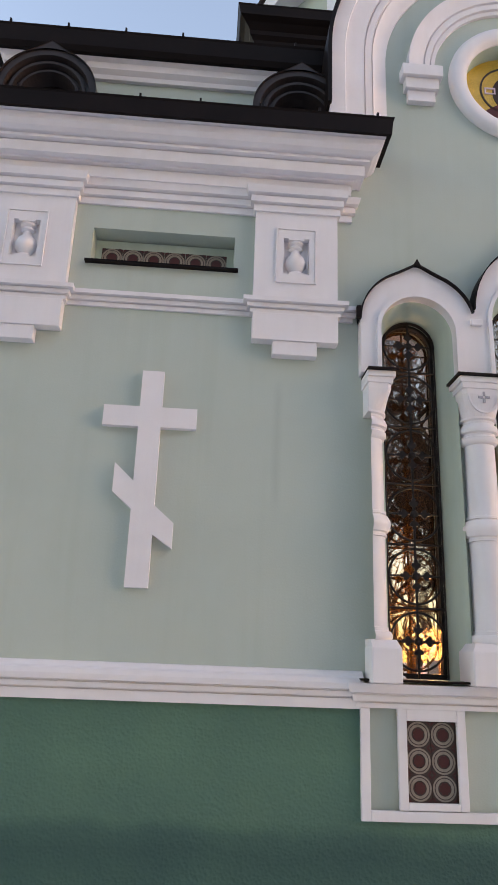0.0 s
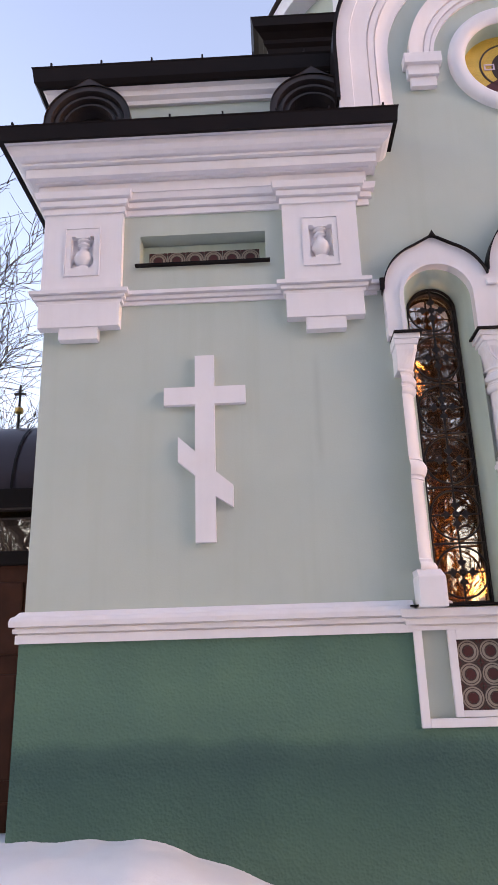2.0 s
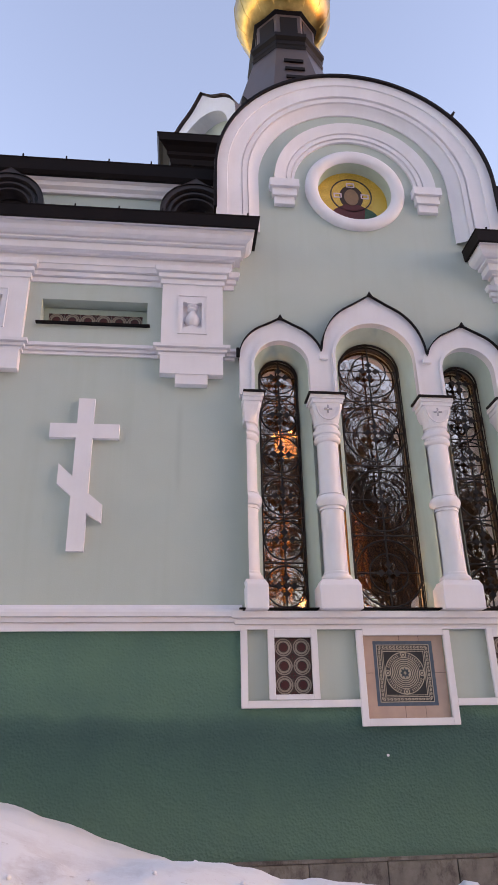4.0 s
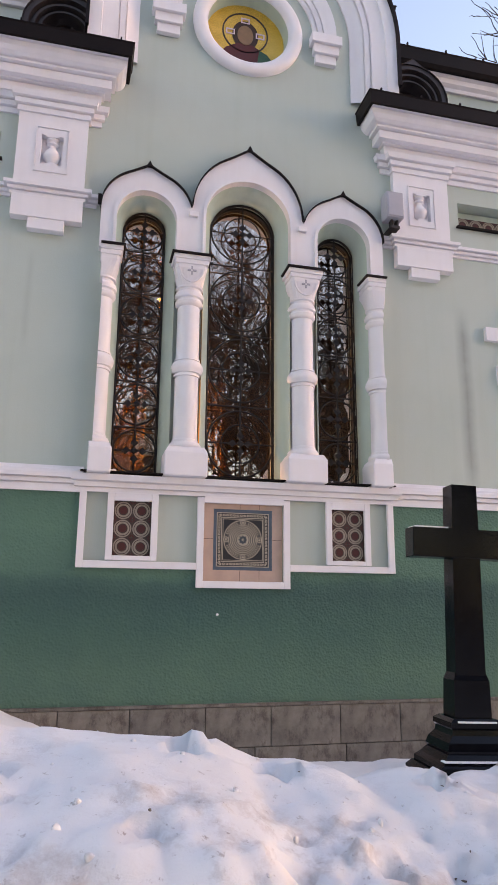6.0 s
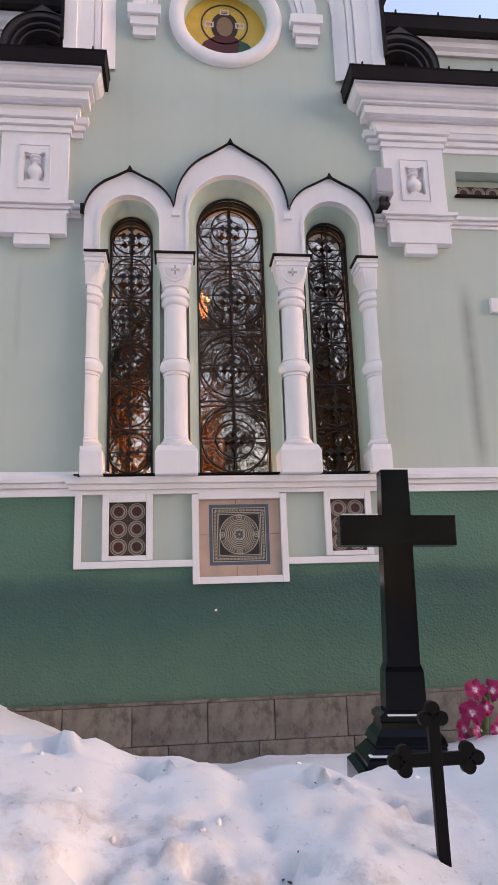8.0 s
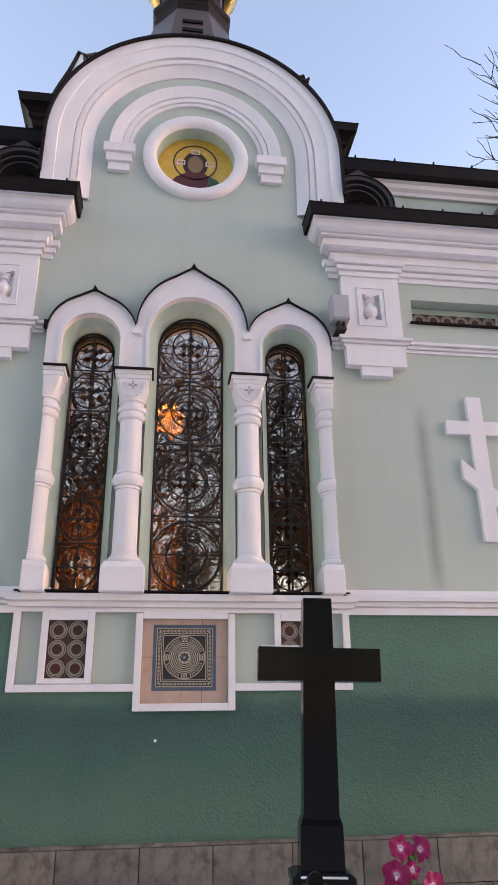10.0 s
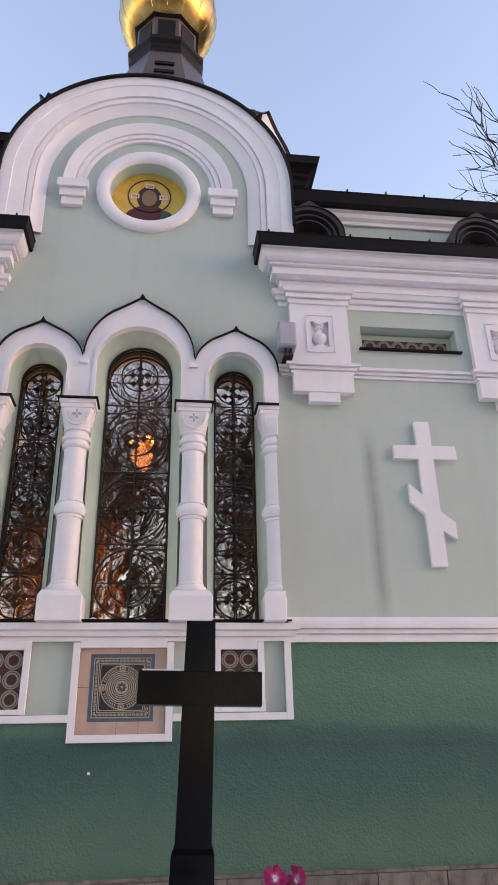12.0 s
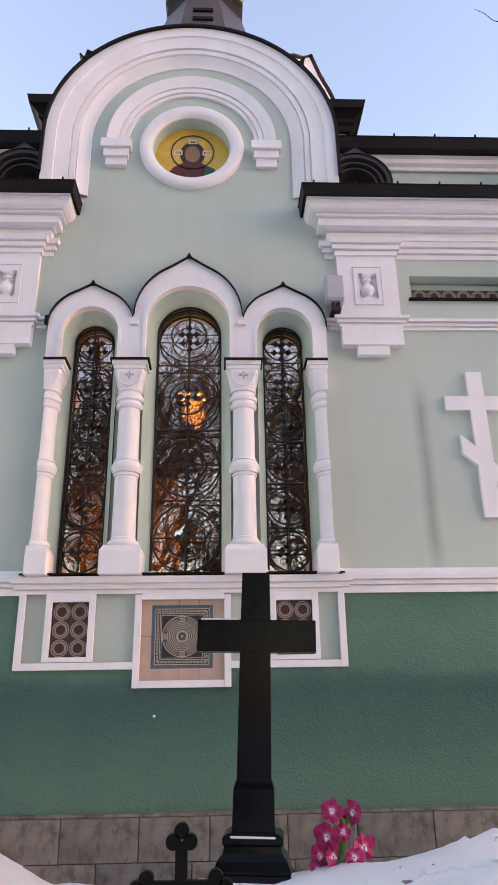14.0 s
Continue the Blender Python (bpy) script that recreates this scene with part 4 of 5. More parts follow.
trim = thing("apron_frame", (XC, -0.022, 0), "white plaster frame stepping round the tiled panels", "frame", kind="structure")
B = 0.06
for x0, x1, z0, z1 in ((-1.46, -1.46 + B, 2.02, 2.67), (1.46 - B, 1.46, 2.02, 2.67), (-1.46 + B, -0.43, 2.02, 2.02 + B), (0.43, 1.46 - B, 2.02, 2.02 + B),
                       (-0.43, -0.43 + B, 1.865, 2.66), (0.43 - B, 0.43, 1.865, 2.66), (-0.43 + B, 0.43 - B, 1.865, 1.865 + B), (-0.43 + B, 0.43 - B, 2.615, 2.67)):
    part("strip", strip(x0, x1, z0, z1), WHITE, trim)
for s in (-1, 1):
    for x0, x1, z0, z1 in ((-0.22, -0.163, 2.085, 2.67), (0.163, 0.22, 2.085, 2.67), (-0.163, 0.163, 2.60, 2.67), (-0.163, 0.163, 2.085, 2.127)):
        part("strip", strip(s * 1.0 + x0, s * 1.0 + x1, z0, z1), WHITE, trim)


def tile_meshes():
    """Meshes of one encaustic tile: body, ring, disc and corner petals; 0.165 m square, facing the path."""
    h = 0.0815
    body = box(-h, h, -0.008, 0, -h, h, 0.002)
    ring = plate(ring_xz(0, 0, 0.079, 28), [ring_xz(0, 0, 0.068, 28)], -0.011, -0.007)
    band = plate(ring_xz(0, 0, 0.062, 24), [ring_xz(0, 0, 0.045, 24)], -0.0115, -0.007)
    disc = plate([(r * math.cos(math.pi * k / 8), r * math.sin(math.pi * k / 8)) for k, r in ((k, 0.041 if k % 2 else 0.031) for k in range(16))], [], -0.0115, -0.007)
    petal = bmesh.new()
    for sx_ in (-1, 1):
        for sz_ in (-1, 1):
            pts = [(sx_ * 0.079, sz_ * 0.070), (sx_ * 0.081, sz_ * 0.052), (sx_ * 0.066, sz_ * 0.066), (sx_ * 0.052, sz_ * 0.081), (sx_ * 0.070, sz_ * 0.079)]
            petal.faces.new([petal.verts.new((x, -0.0105, z)) for x, z in pts])
    return body, ring, band, disc, petal


TILE = {}


def tile(parent, x, y, z):
    """One tile under parent: body with its ring, disc and petals below it."""
    names, mats = ("tile", "ring", "band", "disc", "petal"), (BROWN, DULL, DULL, MAROON, MAROON)
    if not TILE:
        for n, bm, mat in zip(names, tile_meshes(), mats):
            bmesh.ops.recalc_face_normals(bm, faces=bm.faces)
            me = bpy.data.meshes.new(n)
            bm.to_mesh(me)
            bm.free()
            me.materials.append(mat)
            TILE[n] = me
    b = new("tile", TILE["tile"])
    b.parent = parent
    b.location = (x, y, z)
    for n in names[1:]:
        o = new(n, TILE[n])
        o.parent = b


for s in (-1, 1):
    p = thing("tile_panel", (XC + s * 1.0, -0.004, 2.362), "panel of six maroon and cream patterned tiles", "tile panel", "small tile panels", "structure")
    p.scale = (0.96, 1.0, 0.96)
    for c in (-0.083, 0.083):
        for r in (-0.163, 0.0, 0.163):
            tile(p, c, 0, r)
    part("joint_bed", box(-0.18, 0.18, -0.002, 0.002, -0.26, 0.26), BROWN, p)
for s in (-1, 1):
    n = thing("frieze_niche", (XC + s * 2.955, 0, 5.80), "shallow frieze niche with a row of round-patterned tiles", "niche", "frieze niches", "structure")
    part("niche_back", box(-0.57, 0.57, 0.15, 0.2, -0.01, 0.28), GREEN_IN, n)
    part("sill_sheet", box(-0.585, 0.585, -0.045, 0.15, -0.02, -0.004), METAL, n, "dark metal sill strip")
    for k in range(6):
        tile(n, -0.4125 + k * 0.165, 0.148, 0.125)

cp = thing("patterned_panel", (XC - 0.005, -0.004, 2.296), "square patterned tile with rings and a star in a blue and pink border", "tile panel", kind="structure")
part("pink_border", plate(rect(-0.37, 0.37, -0.375, 0.325), [rect(-0.272, 0.272, -0.272, 0.272)], -0.012, 0.0), PINK, cp, "pink stone border")
part("blue_border", plate(rect(-0.274, 0.274, -0.274, 0.274), [rect(-0.243, 0.243, -0.243, 0.243)], -0.010, 0.0), BLUE, cp, "blue grey tile border")
SLATE = flat("grey_glaze", (0.022, 0.021, 0.024))
part("field", box(-0.244, 0.244, -0.006, 0.0, -0.244, 0.244), SLATE, cp, "dark grey glazed field")
for r0, w in ((0.242, 0.007), (0.200, 0.006), (0.186, 0.005)):
    part("line", plate(rect(-r0, r0, -r0, r0), [rect(-r0 + w, r0 - w, -r0 + w, r0 - w)], -0.008, -0.005), CREAM, cp)
for r, w in ((0.178, 0.007), (0.134, 0.006), (0.120, 0.008), (0.104, 0.008), (0.087, 0.008), (0.070, 0.007)):
    part("circle_line", plate(ring_xz(0, 0, r, 44), [ring_xz(0, 0, r - w, 44)], -0.008, -0.005), CREAM, cp)
part("heart", plate(ring_xz(0, 0, 0.055, 28), [], -0.008, -0.005), CREAM, cp)
for k in range(8):
    m = pose(0, 0, 0, 0, 45 * k, 0)
    part("star_petal", plate([(0.006, 0), (0.026, 0.012), (0.047, 0), (0.026, -0.012)], [], -0.0095, -0.0075), INK, cp).matrix_basis = m
dash = None
for q in range(4):
    for k in range(8):
        m = pose(0, 0, 0, 0, 90 * q + 45 + (k - 3.5) * 7.0, 0)
        if dash is None:
            dash = part("dash", plate([(0.141, -0.006), (0.152, 0.000), (0.165, -0.003), (0.165, 0.004), (0.152, 0.007), (0.141, 0.001)], [], -0.008, -0.005), CREAM, cp)
            dash.matrix_basis = m
        else:
            share("dash", dash, cp, m)
bead = None
for side in range(4):
    for k in range(14):
        m = pose(0, 0, 0, 0, 90 * side, 0) @ pose(-0.206 + k * 0.0317, 0, 0.2175, 0, 25, 0)
        if bead is None:
            bead = part("bead", plate(ring_xz(0, 0, 0.0135, 10, 0.8), [ring_xz(0.002, 0.001, 0.0055, 8)], -0.008, -0.005), CREAM, cp)
            bead.matrix_basis = m
        else:
            share("bead", bead, cp, m)
for dx, dz in ((0.155, 0), (-0.155, 0), (0, 0.155), (0, -0.155)):
    q = part("small_ring", plate(ring_xz(0, 0, 0.026, 20), [ring_xz(0, 0, 0.018, 20)], -0.009, -0.005), CREAM, cp)
    q.location = (dx, 0, dz)
    q = part("ring_dot", plate(ring_xz(0, 0, 0.010, 12), [], -0.0088, -0.005), CREAM, cp)
    q.location = (dx, 0, dz)
for x0, x1, z0, z1 in ((-0.37, -0.274, 0.0, 0.003), (0.274, 0.37, 0.0, 0.003), (-0.03, -0.027, -0.375, -0.274), (0.15, 0.153, -0.375, -0.274), (-0.03, -0.027, 0.274, 0.325), (0.15, 0.153, 0.274, 0.325)):
    part("joint", box(x0, x1, -0.0125, -0.011, z0, z1), BROWN, cp)

# ---- wall crosses and loudspeaker ----
for s in (-1, 1):
    c = thing("wall_cross", (XC + s * 2.945, 0, 3.36), "white plaster three-bar cross in low relief on the green wall", "cross", "wall crosses", "structure")
    u = [(-0.078, 0), (0.078, 0), (0.078, 0.355), (0.215, 0.265), (0.215, 0.44), (0.078, 0.555), (0.078, 1.115), (0.33, 1.115), (0.33, 1.265), (0.078, 1.265), (0.078, 1.54),
         (-0.078, 1.54), (-0.078, 1.265), (-0.33, 1.265), (-0.33, 1.115), (-0.078, 1.115), (-0.078, 0.72), (-0.215, 0.845), (-0.215, 0.64), (-0.078, 0.525)]
    bm = plate(u, [], -0.05, 0.0)
    part("cross_body", bm, WHITE, c)

sp = thing("loudspeaker", (XC + 1.535, -0.16, 5.545), "grey box loudspeaker on a bracket beside the white pilaster", "loudspeaker")
part("case", box(-0.095, 0.095, -0.08, 0.08, 0.1, 0.40, 0.018), GREY_BOX, sp)
part("front_cover", box(-0.082, 0.082, -0.088, -0.078, 0.115, 0.385, 0.006), GREY_BOX, sp)
part("bracket", box(-0.04, 0.06, -0.04, 0.16, 0.0, 0.03, 0.004), IRON, sp)
part("bracket_arm", box(-0.03, -0.01, -0.03, 0.03, 0.02, 0.11), IRON, sp)
part("bracket_arm", box(0.03, 0.05, -0.03, 0.03, 0.02, 0.11), IRON, sp)

# ---- inside the chapel: lamps and gilded screen seen through the glass ----
lm = thing("hanging_lamp", (-0.18, 5.0, 6.75), "small hanging lamp with warm bulbs", "lamp")
part("chain", bar(0, 0.05, 0, 1.0, 0.008), IRON, lm)
part("crown", turned([(0.05, 0.0), (0.18, 0.02), (0.20, 0.05), (0.18, 0.08), (0.05, 0.09)], 18), GOLD, lm, smooth=True)
for k in range(6):
    a = math.pi / 3 * k
    b = part("bulb", bmesh_ball(0.045), BULB, lm, "glowing warm bulb")
    b.location = (0.19 * math.cos(a), 0.19 * math.sin(a), 0.12)
glow = new("lamp_light", bpy.data.lights.new("lamp_light", "POINT"))
glow.data.energy, glow.data.color, glow.data.shadow_soft_size = 5.5, (1.0, 0.66, 0.34), 0.2
glow.location = (-0.18, 5.0, 6.6)
scr = thing("icon_screen", (-0.6, 5.4, 0.7), "tall gilded wooden screen with plain panels", "screen")
part("frame", plate(rect(-1.2, 1.2, 0, 3.9), [rect(-1.08 + k * 0.56, -0.6 + k * 0.56, 0.5 + j * 1.1, 1.4 + j * 1.1) for k in range(4) for j in range(3)], 0.0, 0.08), GOLD, scr)
part("panels", box(-1.15, 1.15, 0.06, 0.1, 0.1, 3.8), DARKWOOD, scr)

# curtains added close behind the panes to carry an orange glow
cu = thing("curtain", (-0.25, 0.62, 2.7), "ochre cloth curtain in loose folds on an iron rod", "curtain")
part("cloth", loft([[(-0.20 + 0.0095 * k, 0.025 * math.sin(k * 0.9) + 0.01 * math.sin(k * 2.3), z) for k in range(40)] for z in (0.0, 0.5, 1.0, 1.30)], close=False), CLOTH, cu, smooth=True)
part("rod", box(-0.24, 0.22, -0.01, 0.01, 1.29, 1.31), IRON, cu)
part("bracket", box(-0.24, -0.22, -0.14, 0.01, 1.285, 1.315), IRON, cu)
part("bracket", box(0.2, 0.22, -0.14, 0.01, 1.285, 1.315), IRON, cu)
cu2 = copy_thing(cu, pose(-1.06, 0.62, 2.7))
# made-up candle stand; its point lamp backlights the curtains for the glow
ca = thing("candle_stand", (-0.55, 1.3, 0.55), "brass candle stand with lit candles, added for the window glow", "candle stand")
part("post", turned([(0.16, 0.0), (0.15, 0.03), (0.03, 0.06), (0.022, 2.2), (0.22, 2.26), (0.22, 2.29), (0.02, 2.30)], 16), GOLD, ca, smooth=True)
for k in range(7):
    a = 2 * math.pi * k / 7
    c = part("candle", turned([(0.011, 2.29), (0.011, 2.45), (0.003, 2.455)], 8), PALE, ca)
    c.location = (0.16 * math.cos(a), 0.16 * math.sin(a), 0)
    f = part("flame", turned([(0.002, 2.455), (0.009, 2.47), (0.006, 2.49), (0.001, 2.51)], 8), BULB, c, "candle flame")
warm = new("added_glow_light", bpy.data.lights.new("added_glow_light", "POINT"))
warm.data.energy, warm.data.color, warm.data.shadow_soft_size = 11.0, (1.0, 0.70, 0.38), 0.15
warm.location = (-0.55, 1.3, 3.12)

# ---- snow and ground, one sheet to the horizon ----


def curve(x, keys):
    return np.interp(x, [k[0] for k in keys], [k[1] for k in keys])


def smooth01(v):
    v = np.clip(v, 0, 1)
    return v * v * (3 - 2 * v)


def axis(lo, hi, step, far):
    mid = list(np.arange(lo, hi + step / 2, step))
    out, d, v = [], step, hi
    while v < far:
        d *= 1.35
        v += d
        out.append(v)
    low, d, v = [], step, lo
    while v > -far:
        d *= 1.35
        v -= d
        low.append(v)
    return np.array(low[::-1] + mid + out)


gx, gy = axis(-5.5, 4.5, 0.035, 1500.0), axis(-5.4, -0.05, 0.035, 1500.0)
X, Y = np.meshgrid(gx, gy)
crest = 0.03 + curve(X, [(-9, 1.2), (-4.5, 1.51), (-3.3, 1.595), (-2.83, 1.60), (-2.68, 1.56), (-2.47, 1.495), (-2.26, 1.43), (-1.95, 1.40), (-1.75, 1.36), (-1.63, 1.33), (-1.33, 1.33), (-1.07, 1.30), (-0.93, 1.275), (-0.81, 1.205), (-0.6, 1.19), (-0.5, 1.17),
                        (-0.36, 1.115), (-0.22, 1.145), (-0.08, 1.15), (0.11, 1.09), (0.25, 1.04), (0.45, 1.03), (0.62, 1.06), (0.78, 1.09), (0.95, 1.115), (1.23, 1.15), (1.41, 1.18), (1.66, 1.185), (1.95, 1.20), (4, 1.25), (9, 1.0)])
back_edge = curve(X, [(-5, -3.25), (0.1, -3.25), (0.45, -2.75), (1.2, -2.65), (4, -2.4)])      # where the bank falls away towards the wall
low = curve(X, [(-5, 0.55), (-1, 0.40), (4, 0.35)])
shelf = crest - 0.04 * smooth01((Y + 3.3) / 0.9) * smooth01((X - 0.1) / 0.3)
H = shelf + (low - shelf) * smooth01((Y - back_edge + 0.15) / 1.1)
front = smooth01((-3.45 - Y) / 0.9)
H = H - front * 0.16
H = np.where(Y < -4.2, H + (0.25 - H) * smooth01((-4.2 - Y) / 0.9), H)
heap = curve(X, [(-9, 0.6), (-5.2, 1.3), (-4.6, 1.45), (-3.4, 1.45), (-3.1, 1.38), (-2.3, 1.09), (-1.6, 0.84), (-1.0, 0.50)])
H = np.maximum(H, heap - 0.85 * smooth01((-0.35 - Y) / 1.6))
far = smooth01((np.maximum(np.abs(X) - 9, np.maximum(-7 - Y, Y - 2)) / 6))
H = H * (1 - far) + 0.25 * far
H = np.where(Y > 0.3, np.minimum(H, 0.5), H)
bumps = np.zeros_like(H)
fine = (np.abs(X) < 6) & (Y > -5.6) & (Y < 0.2)
for i, j in zip(*np.nonzero(fine)):
    p = Vector((X[i, j], Y[i, j], 0))
    v = 0.035 * noise.noise(p * 1.6) + 0.022 * noise.noise(p * 4.1)
    f = max(0.0, min(1.0, (-3.2 - p.y) / 0.8))
    v += (0.010 + 0.022 * f) * abs(noise.noise(p * 9.0)) + 0.014 * f * noise.noise(p * 19.0) + 0.006 * f * noise.noise(p * 41.0)
    bumps[i, j] = v
H = H + bumps - 0.08
rnd = random.Random(11)
# lumps, hollows and dents in the bank
dents = [(-0.86, -3.42, 0.09, 0.03), (-0.72, -3.56, 0.06, -0.06), (-0.50, -3.36, 0.04, -0.05), (-0.14, -3.60, 0.06, -0.05), (-0.10, -3.55, 0.05, 0.05), (0.11, -3.63, 0.07, -0.06), (-1.05, -3.55, 0.06, -0.05), (-1.0, -3.5, 0.05, 0.05),
         (1.35, -3.30, 0.07, -0.09), (1.15, -3.45, 0.07, -0.07), (1.35, -3.6, 0.06, -0.07), (1.55, -3.55, 0.03, -0.05), (1.0, -3.45, 0.05, -0.05), (-0.55, -4.10, 0.06, -0.05), (-0.62, -4.08, 0.05, 0.04), (-0.85, -4.2, 0.06, -0.05)]
dents += [(rnd.uniform(-2.4, 0.9), rnd.uniform(-4.5, -3.75), rnd.uniform(0.018, 0.05), rnd.uniform(-0.045, 0.022)) for _ in range(190)]
for cx, cy, r, depth in dents:
    H += depth * np.exp(-(((X - cx) / r) ** 2 + ((Y - cy) / (r * 0.8)) ** 2) ** 3)
# trodden hollows with steep sides
prints = [(-0.76, -3.53, 0.05), (-0.71, -3.58, 0.055), (-0.60, -3.52, 0.04), (-0.49, -3.36, 0.035), (-0.14, -3.61, 0.055), (-0.05, -3.56, 0.035), (0.11, -3.64, 0.06), (0.22, -3.70, 0.045), (-1.08, -3.52, 0.05), (1.57, -2.75, 0.075), (1.20, -3.28, 0.060), (1.04, -3.34, 0.050), (1.27, -3.62, 0.055), (1.50, -3.25, 0.025), (-0.55, -4.12, 0.045), (-0.88, -4.20, 0.05), (-0.30, -4.05, 0.04), (-1.25, -4.15, 0.05)]
for cx, cy, r in prints:
    q = ((X - cx) / r) ** 2 + ((Y - cy) / (r * 0.65)) ** 2
    H += -0.055 * np.exp(-q ** 4) + 0.022 * np.exp(-(np.sqrt(q) - 1.35) ** 2 / 0.06) * (0.6 + 0.4 * np.sin(7 * np.arctan2(Y - cy, X - cx) + cx * 40))
verts = np.stack([X.ravel(), Y.ravel(), H.ravel()], 1)
ny, nx = X.shape
idx = np.arange(nx * ny).reshape(ny, nx)
faces = np.stack([idx[:-1, :-1].ravel(), idx[:-1, 1:].ravel(), idx[1:, 1:].ravel(), idx[1:, :-1].ravel()], 1)
me = bpy.data.meshes.new("ground")
me.from_pydata(verts.tolist(), [], faces.tolist())
me.polygons.foreach_set("use_smooth", [True] * len(me.polygons))
me.materials.append(SNOW)
tagged(new("ground", me), "ground under old trodden snow with a ploughed bank", "ground", kind="structure")


def snow_at(x, y):
    i, j = int(np.argmin(np.abs(gy - y))), int(np.argmin(np.abs(gx - x)))
    return float(H[i, j])


# loose crumbs of snow and ice on the bank
rnd = random.Random(21)
bm = bmesh.new()
for k in range(110):
    x, y = rnd.uniform(-2.6, 2.2), rnd.uniform(-4.5, -3.2)
    r = rnd.choice((0.004, 0.005, 0.006, 0.008, 0.010, 0.014)) * rnd.uniform(0.8, 1.2)
    got = bmesh.ops.create_icosphere(bm, subdivisions=2, radius=r, matrix=pose(x, y, snow_at(x, y) - r * 0.2, rnd.uniform(0, 90), rnd.uniform(0, 90), 0) @ Matrix.Diagonal((rnd.uniform(0.8, 1.5), 1, rnd.uniform(0.5, 0.9), 1)))
    for v in got["verts"]:
        v.co += Vector((rnd.uniform(-1, 1), rnd.uniform(-1, 1), rnd.uniform(-1, 1))) * r * 0.08
tagged(done("snow_crumbs", bm, SNOW, smooth=True), "loose crumbs of old snow on the bank", "snow", kind="stuff")

# brown leaf and bark litter in the hollows
rnd = random.Random(4)
bm = bmesh.new()
for cx, cy, r in prints:
    for _ in range(4):
        x, y = cx + rnd.gauss(0, r * 0.55), cy + rnd.gauss(0, r * 0.4)
        a, l = rnd.uniform(0, 6.28), rnd.uniform(0.004, 0.010)
        z = snow_at(x, y) + 0.004
        pts = [(l * c * math.cos(a) - w * l * math.sin(a), l * c * math.sin(a) + w * l * math.cos(a)) for c, w in ((-1, 0), (-0.2, 0.5), (1, 0.1), (0.1, -0.45))]
        low_, up = [bm.verts.new((x + p, y + q, z + rnd.uniform(-0.002, 0.003))) for p, q in pts], [bm.verts.new((x + p * 0.9, y + q * 0.9, z + 0.004)) for p, q in pts]
        bm.faces.new(up)
        for k in range(4):
            bm.faces.new((low_[k - 1], low_[k], up[k], up[k - 1]))
tagged(done("leaf_litter", bm, worn("brown_leaf_litter", (0.15, 0.105, 0.08), 0.9, 0.4, 30, 200)), "brown scraps of leaf and bark in the snow", "litter", kind="stuff")

# dirty ice laid bare in the hollows of the eastern bank, and a lifted crust of snow
EARTH = worn("dirty_brown_ice", (0.27, 0.205, 0.17), 0.8, 0.35, 18, 120, 0.4, 0.004)
rnd = random.Random(14)
for cx, cy, r in ((1.57, -2.76, 0.075), (1.20, -3.29, 0.055), (1.04, -3.35, 0.042), (1.27, -3.63, 0.045), (1.50, -3.26, 0.024), (-0.71, -3.58, 0.03), (-0.14, -3.61, 0.03), (0.11, -3.64, 0.035)):
    bm = bmesh.new()
    bmesh.ops.create_icosphere(bm, subdivisions=3, radius=1.0)
    for v in bm.verts:
        v.co *= 1 + 0.35 * noise.noise(v.co * 1.8 + Vector((cx * 9, cy * 9, 0)))
        v.co = Vector((v.co.x * r, v.co.y * r * 0.6, v.co.z * 0.022)) * 1.2
    o = done("ice_lump", bm, EARTH, smooth=True)
    o.location = (cx, cy, min(snow_at(cx, cy), snow_at(cx, cy + r * 0.3)) + 0.014)
    o.rotation_euler = (radians(32), 0, rnd.uniform(-0.4, 0.4))
    tagged(o, "flat lump of dirty brown ice in a snow hollow", "ice", "dirty ice lumps")
bm = box(-0.085, 0.085, -0.05, 0.05, -0.013, 0.013, 0.011)
crust = done("snow_crust", bm, SNOW, smooth=True)
crust.matrix_basis = pose(1.58, -2.70, snow_at(1.58, -2.64) + 0.03, 0, -17, 12)
tagged(crust, "lifted slab of snow crust over a dark hollow", "snow")

# ---- grave cross of black granite ----
GX, GY = 0.452, -2.81
gc = thing("grave_cross", (GX, GY, 0.272), "polished black granite grave cross on a stepped base, standing in snow", "grave cross")
gc.rotation_euler = (0, radians(1.6), radians(-5))      # it leans a little
part("shaft", loft([[(sgn * w, d * 0.055, z - 0.3) for sgn, d in ((-1, -1), (1, -1), (1, 1), (-1, 1))] for w, z in ((0.082, 1.40), (0.0795, 1.42), (0.0745, 1.99), (0.073, 2.14), (0.069, 2.375))], caps=True), GRANITE, gc)
part("crossbar", box(-0.287, 0.297, -0.057, 0.057, 1.69, 1.842, 0.004), GRANITE, gc)
part("lower_shaft", loft([[(sgn * w, d * (w - 0.03), z - 0.3) for sgn, d in ((-1, -1), (1, -1), (1, 1), (-1, 1))] for w, z in ((0.096, 1.2), (0.096, 1.24), (0.093, 1.39), (0.081, 1.425))], caps=True), GRANITE, gc)


def block(profile, parent, name):
    return part(name, loft([[(sgn * w, d * w * 0.8, z - 0.3) for sgn, d in ((-1, -1), (1, -1), (1, 1), (-1, 1))] for w, z in profile], caps=True), GRANITE, parent)


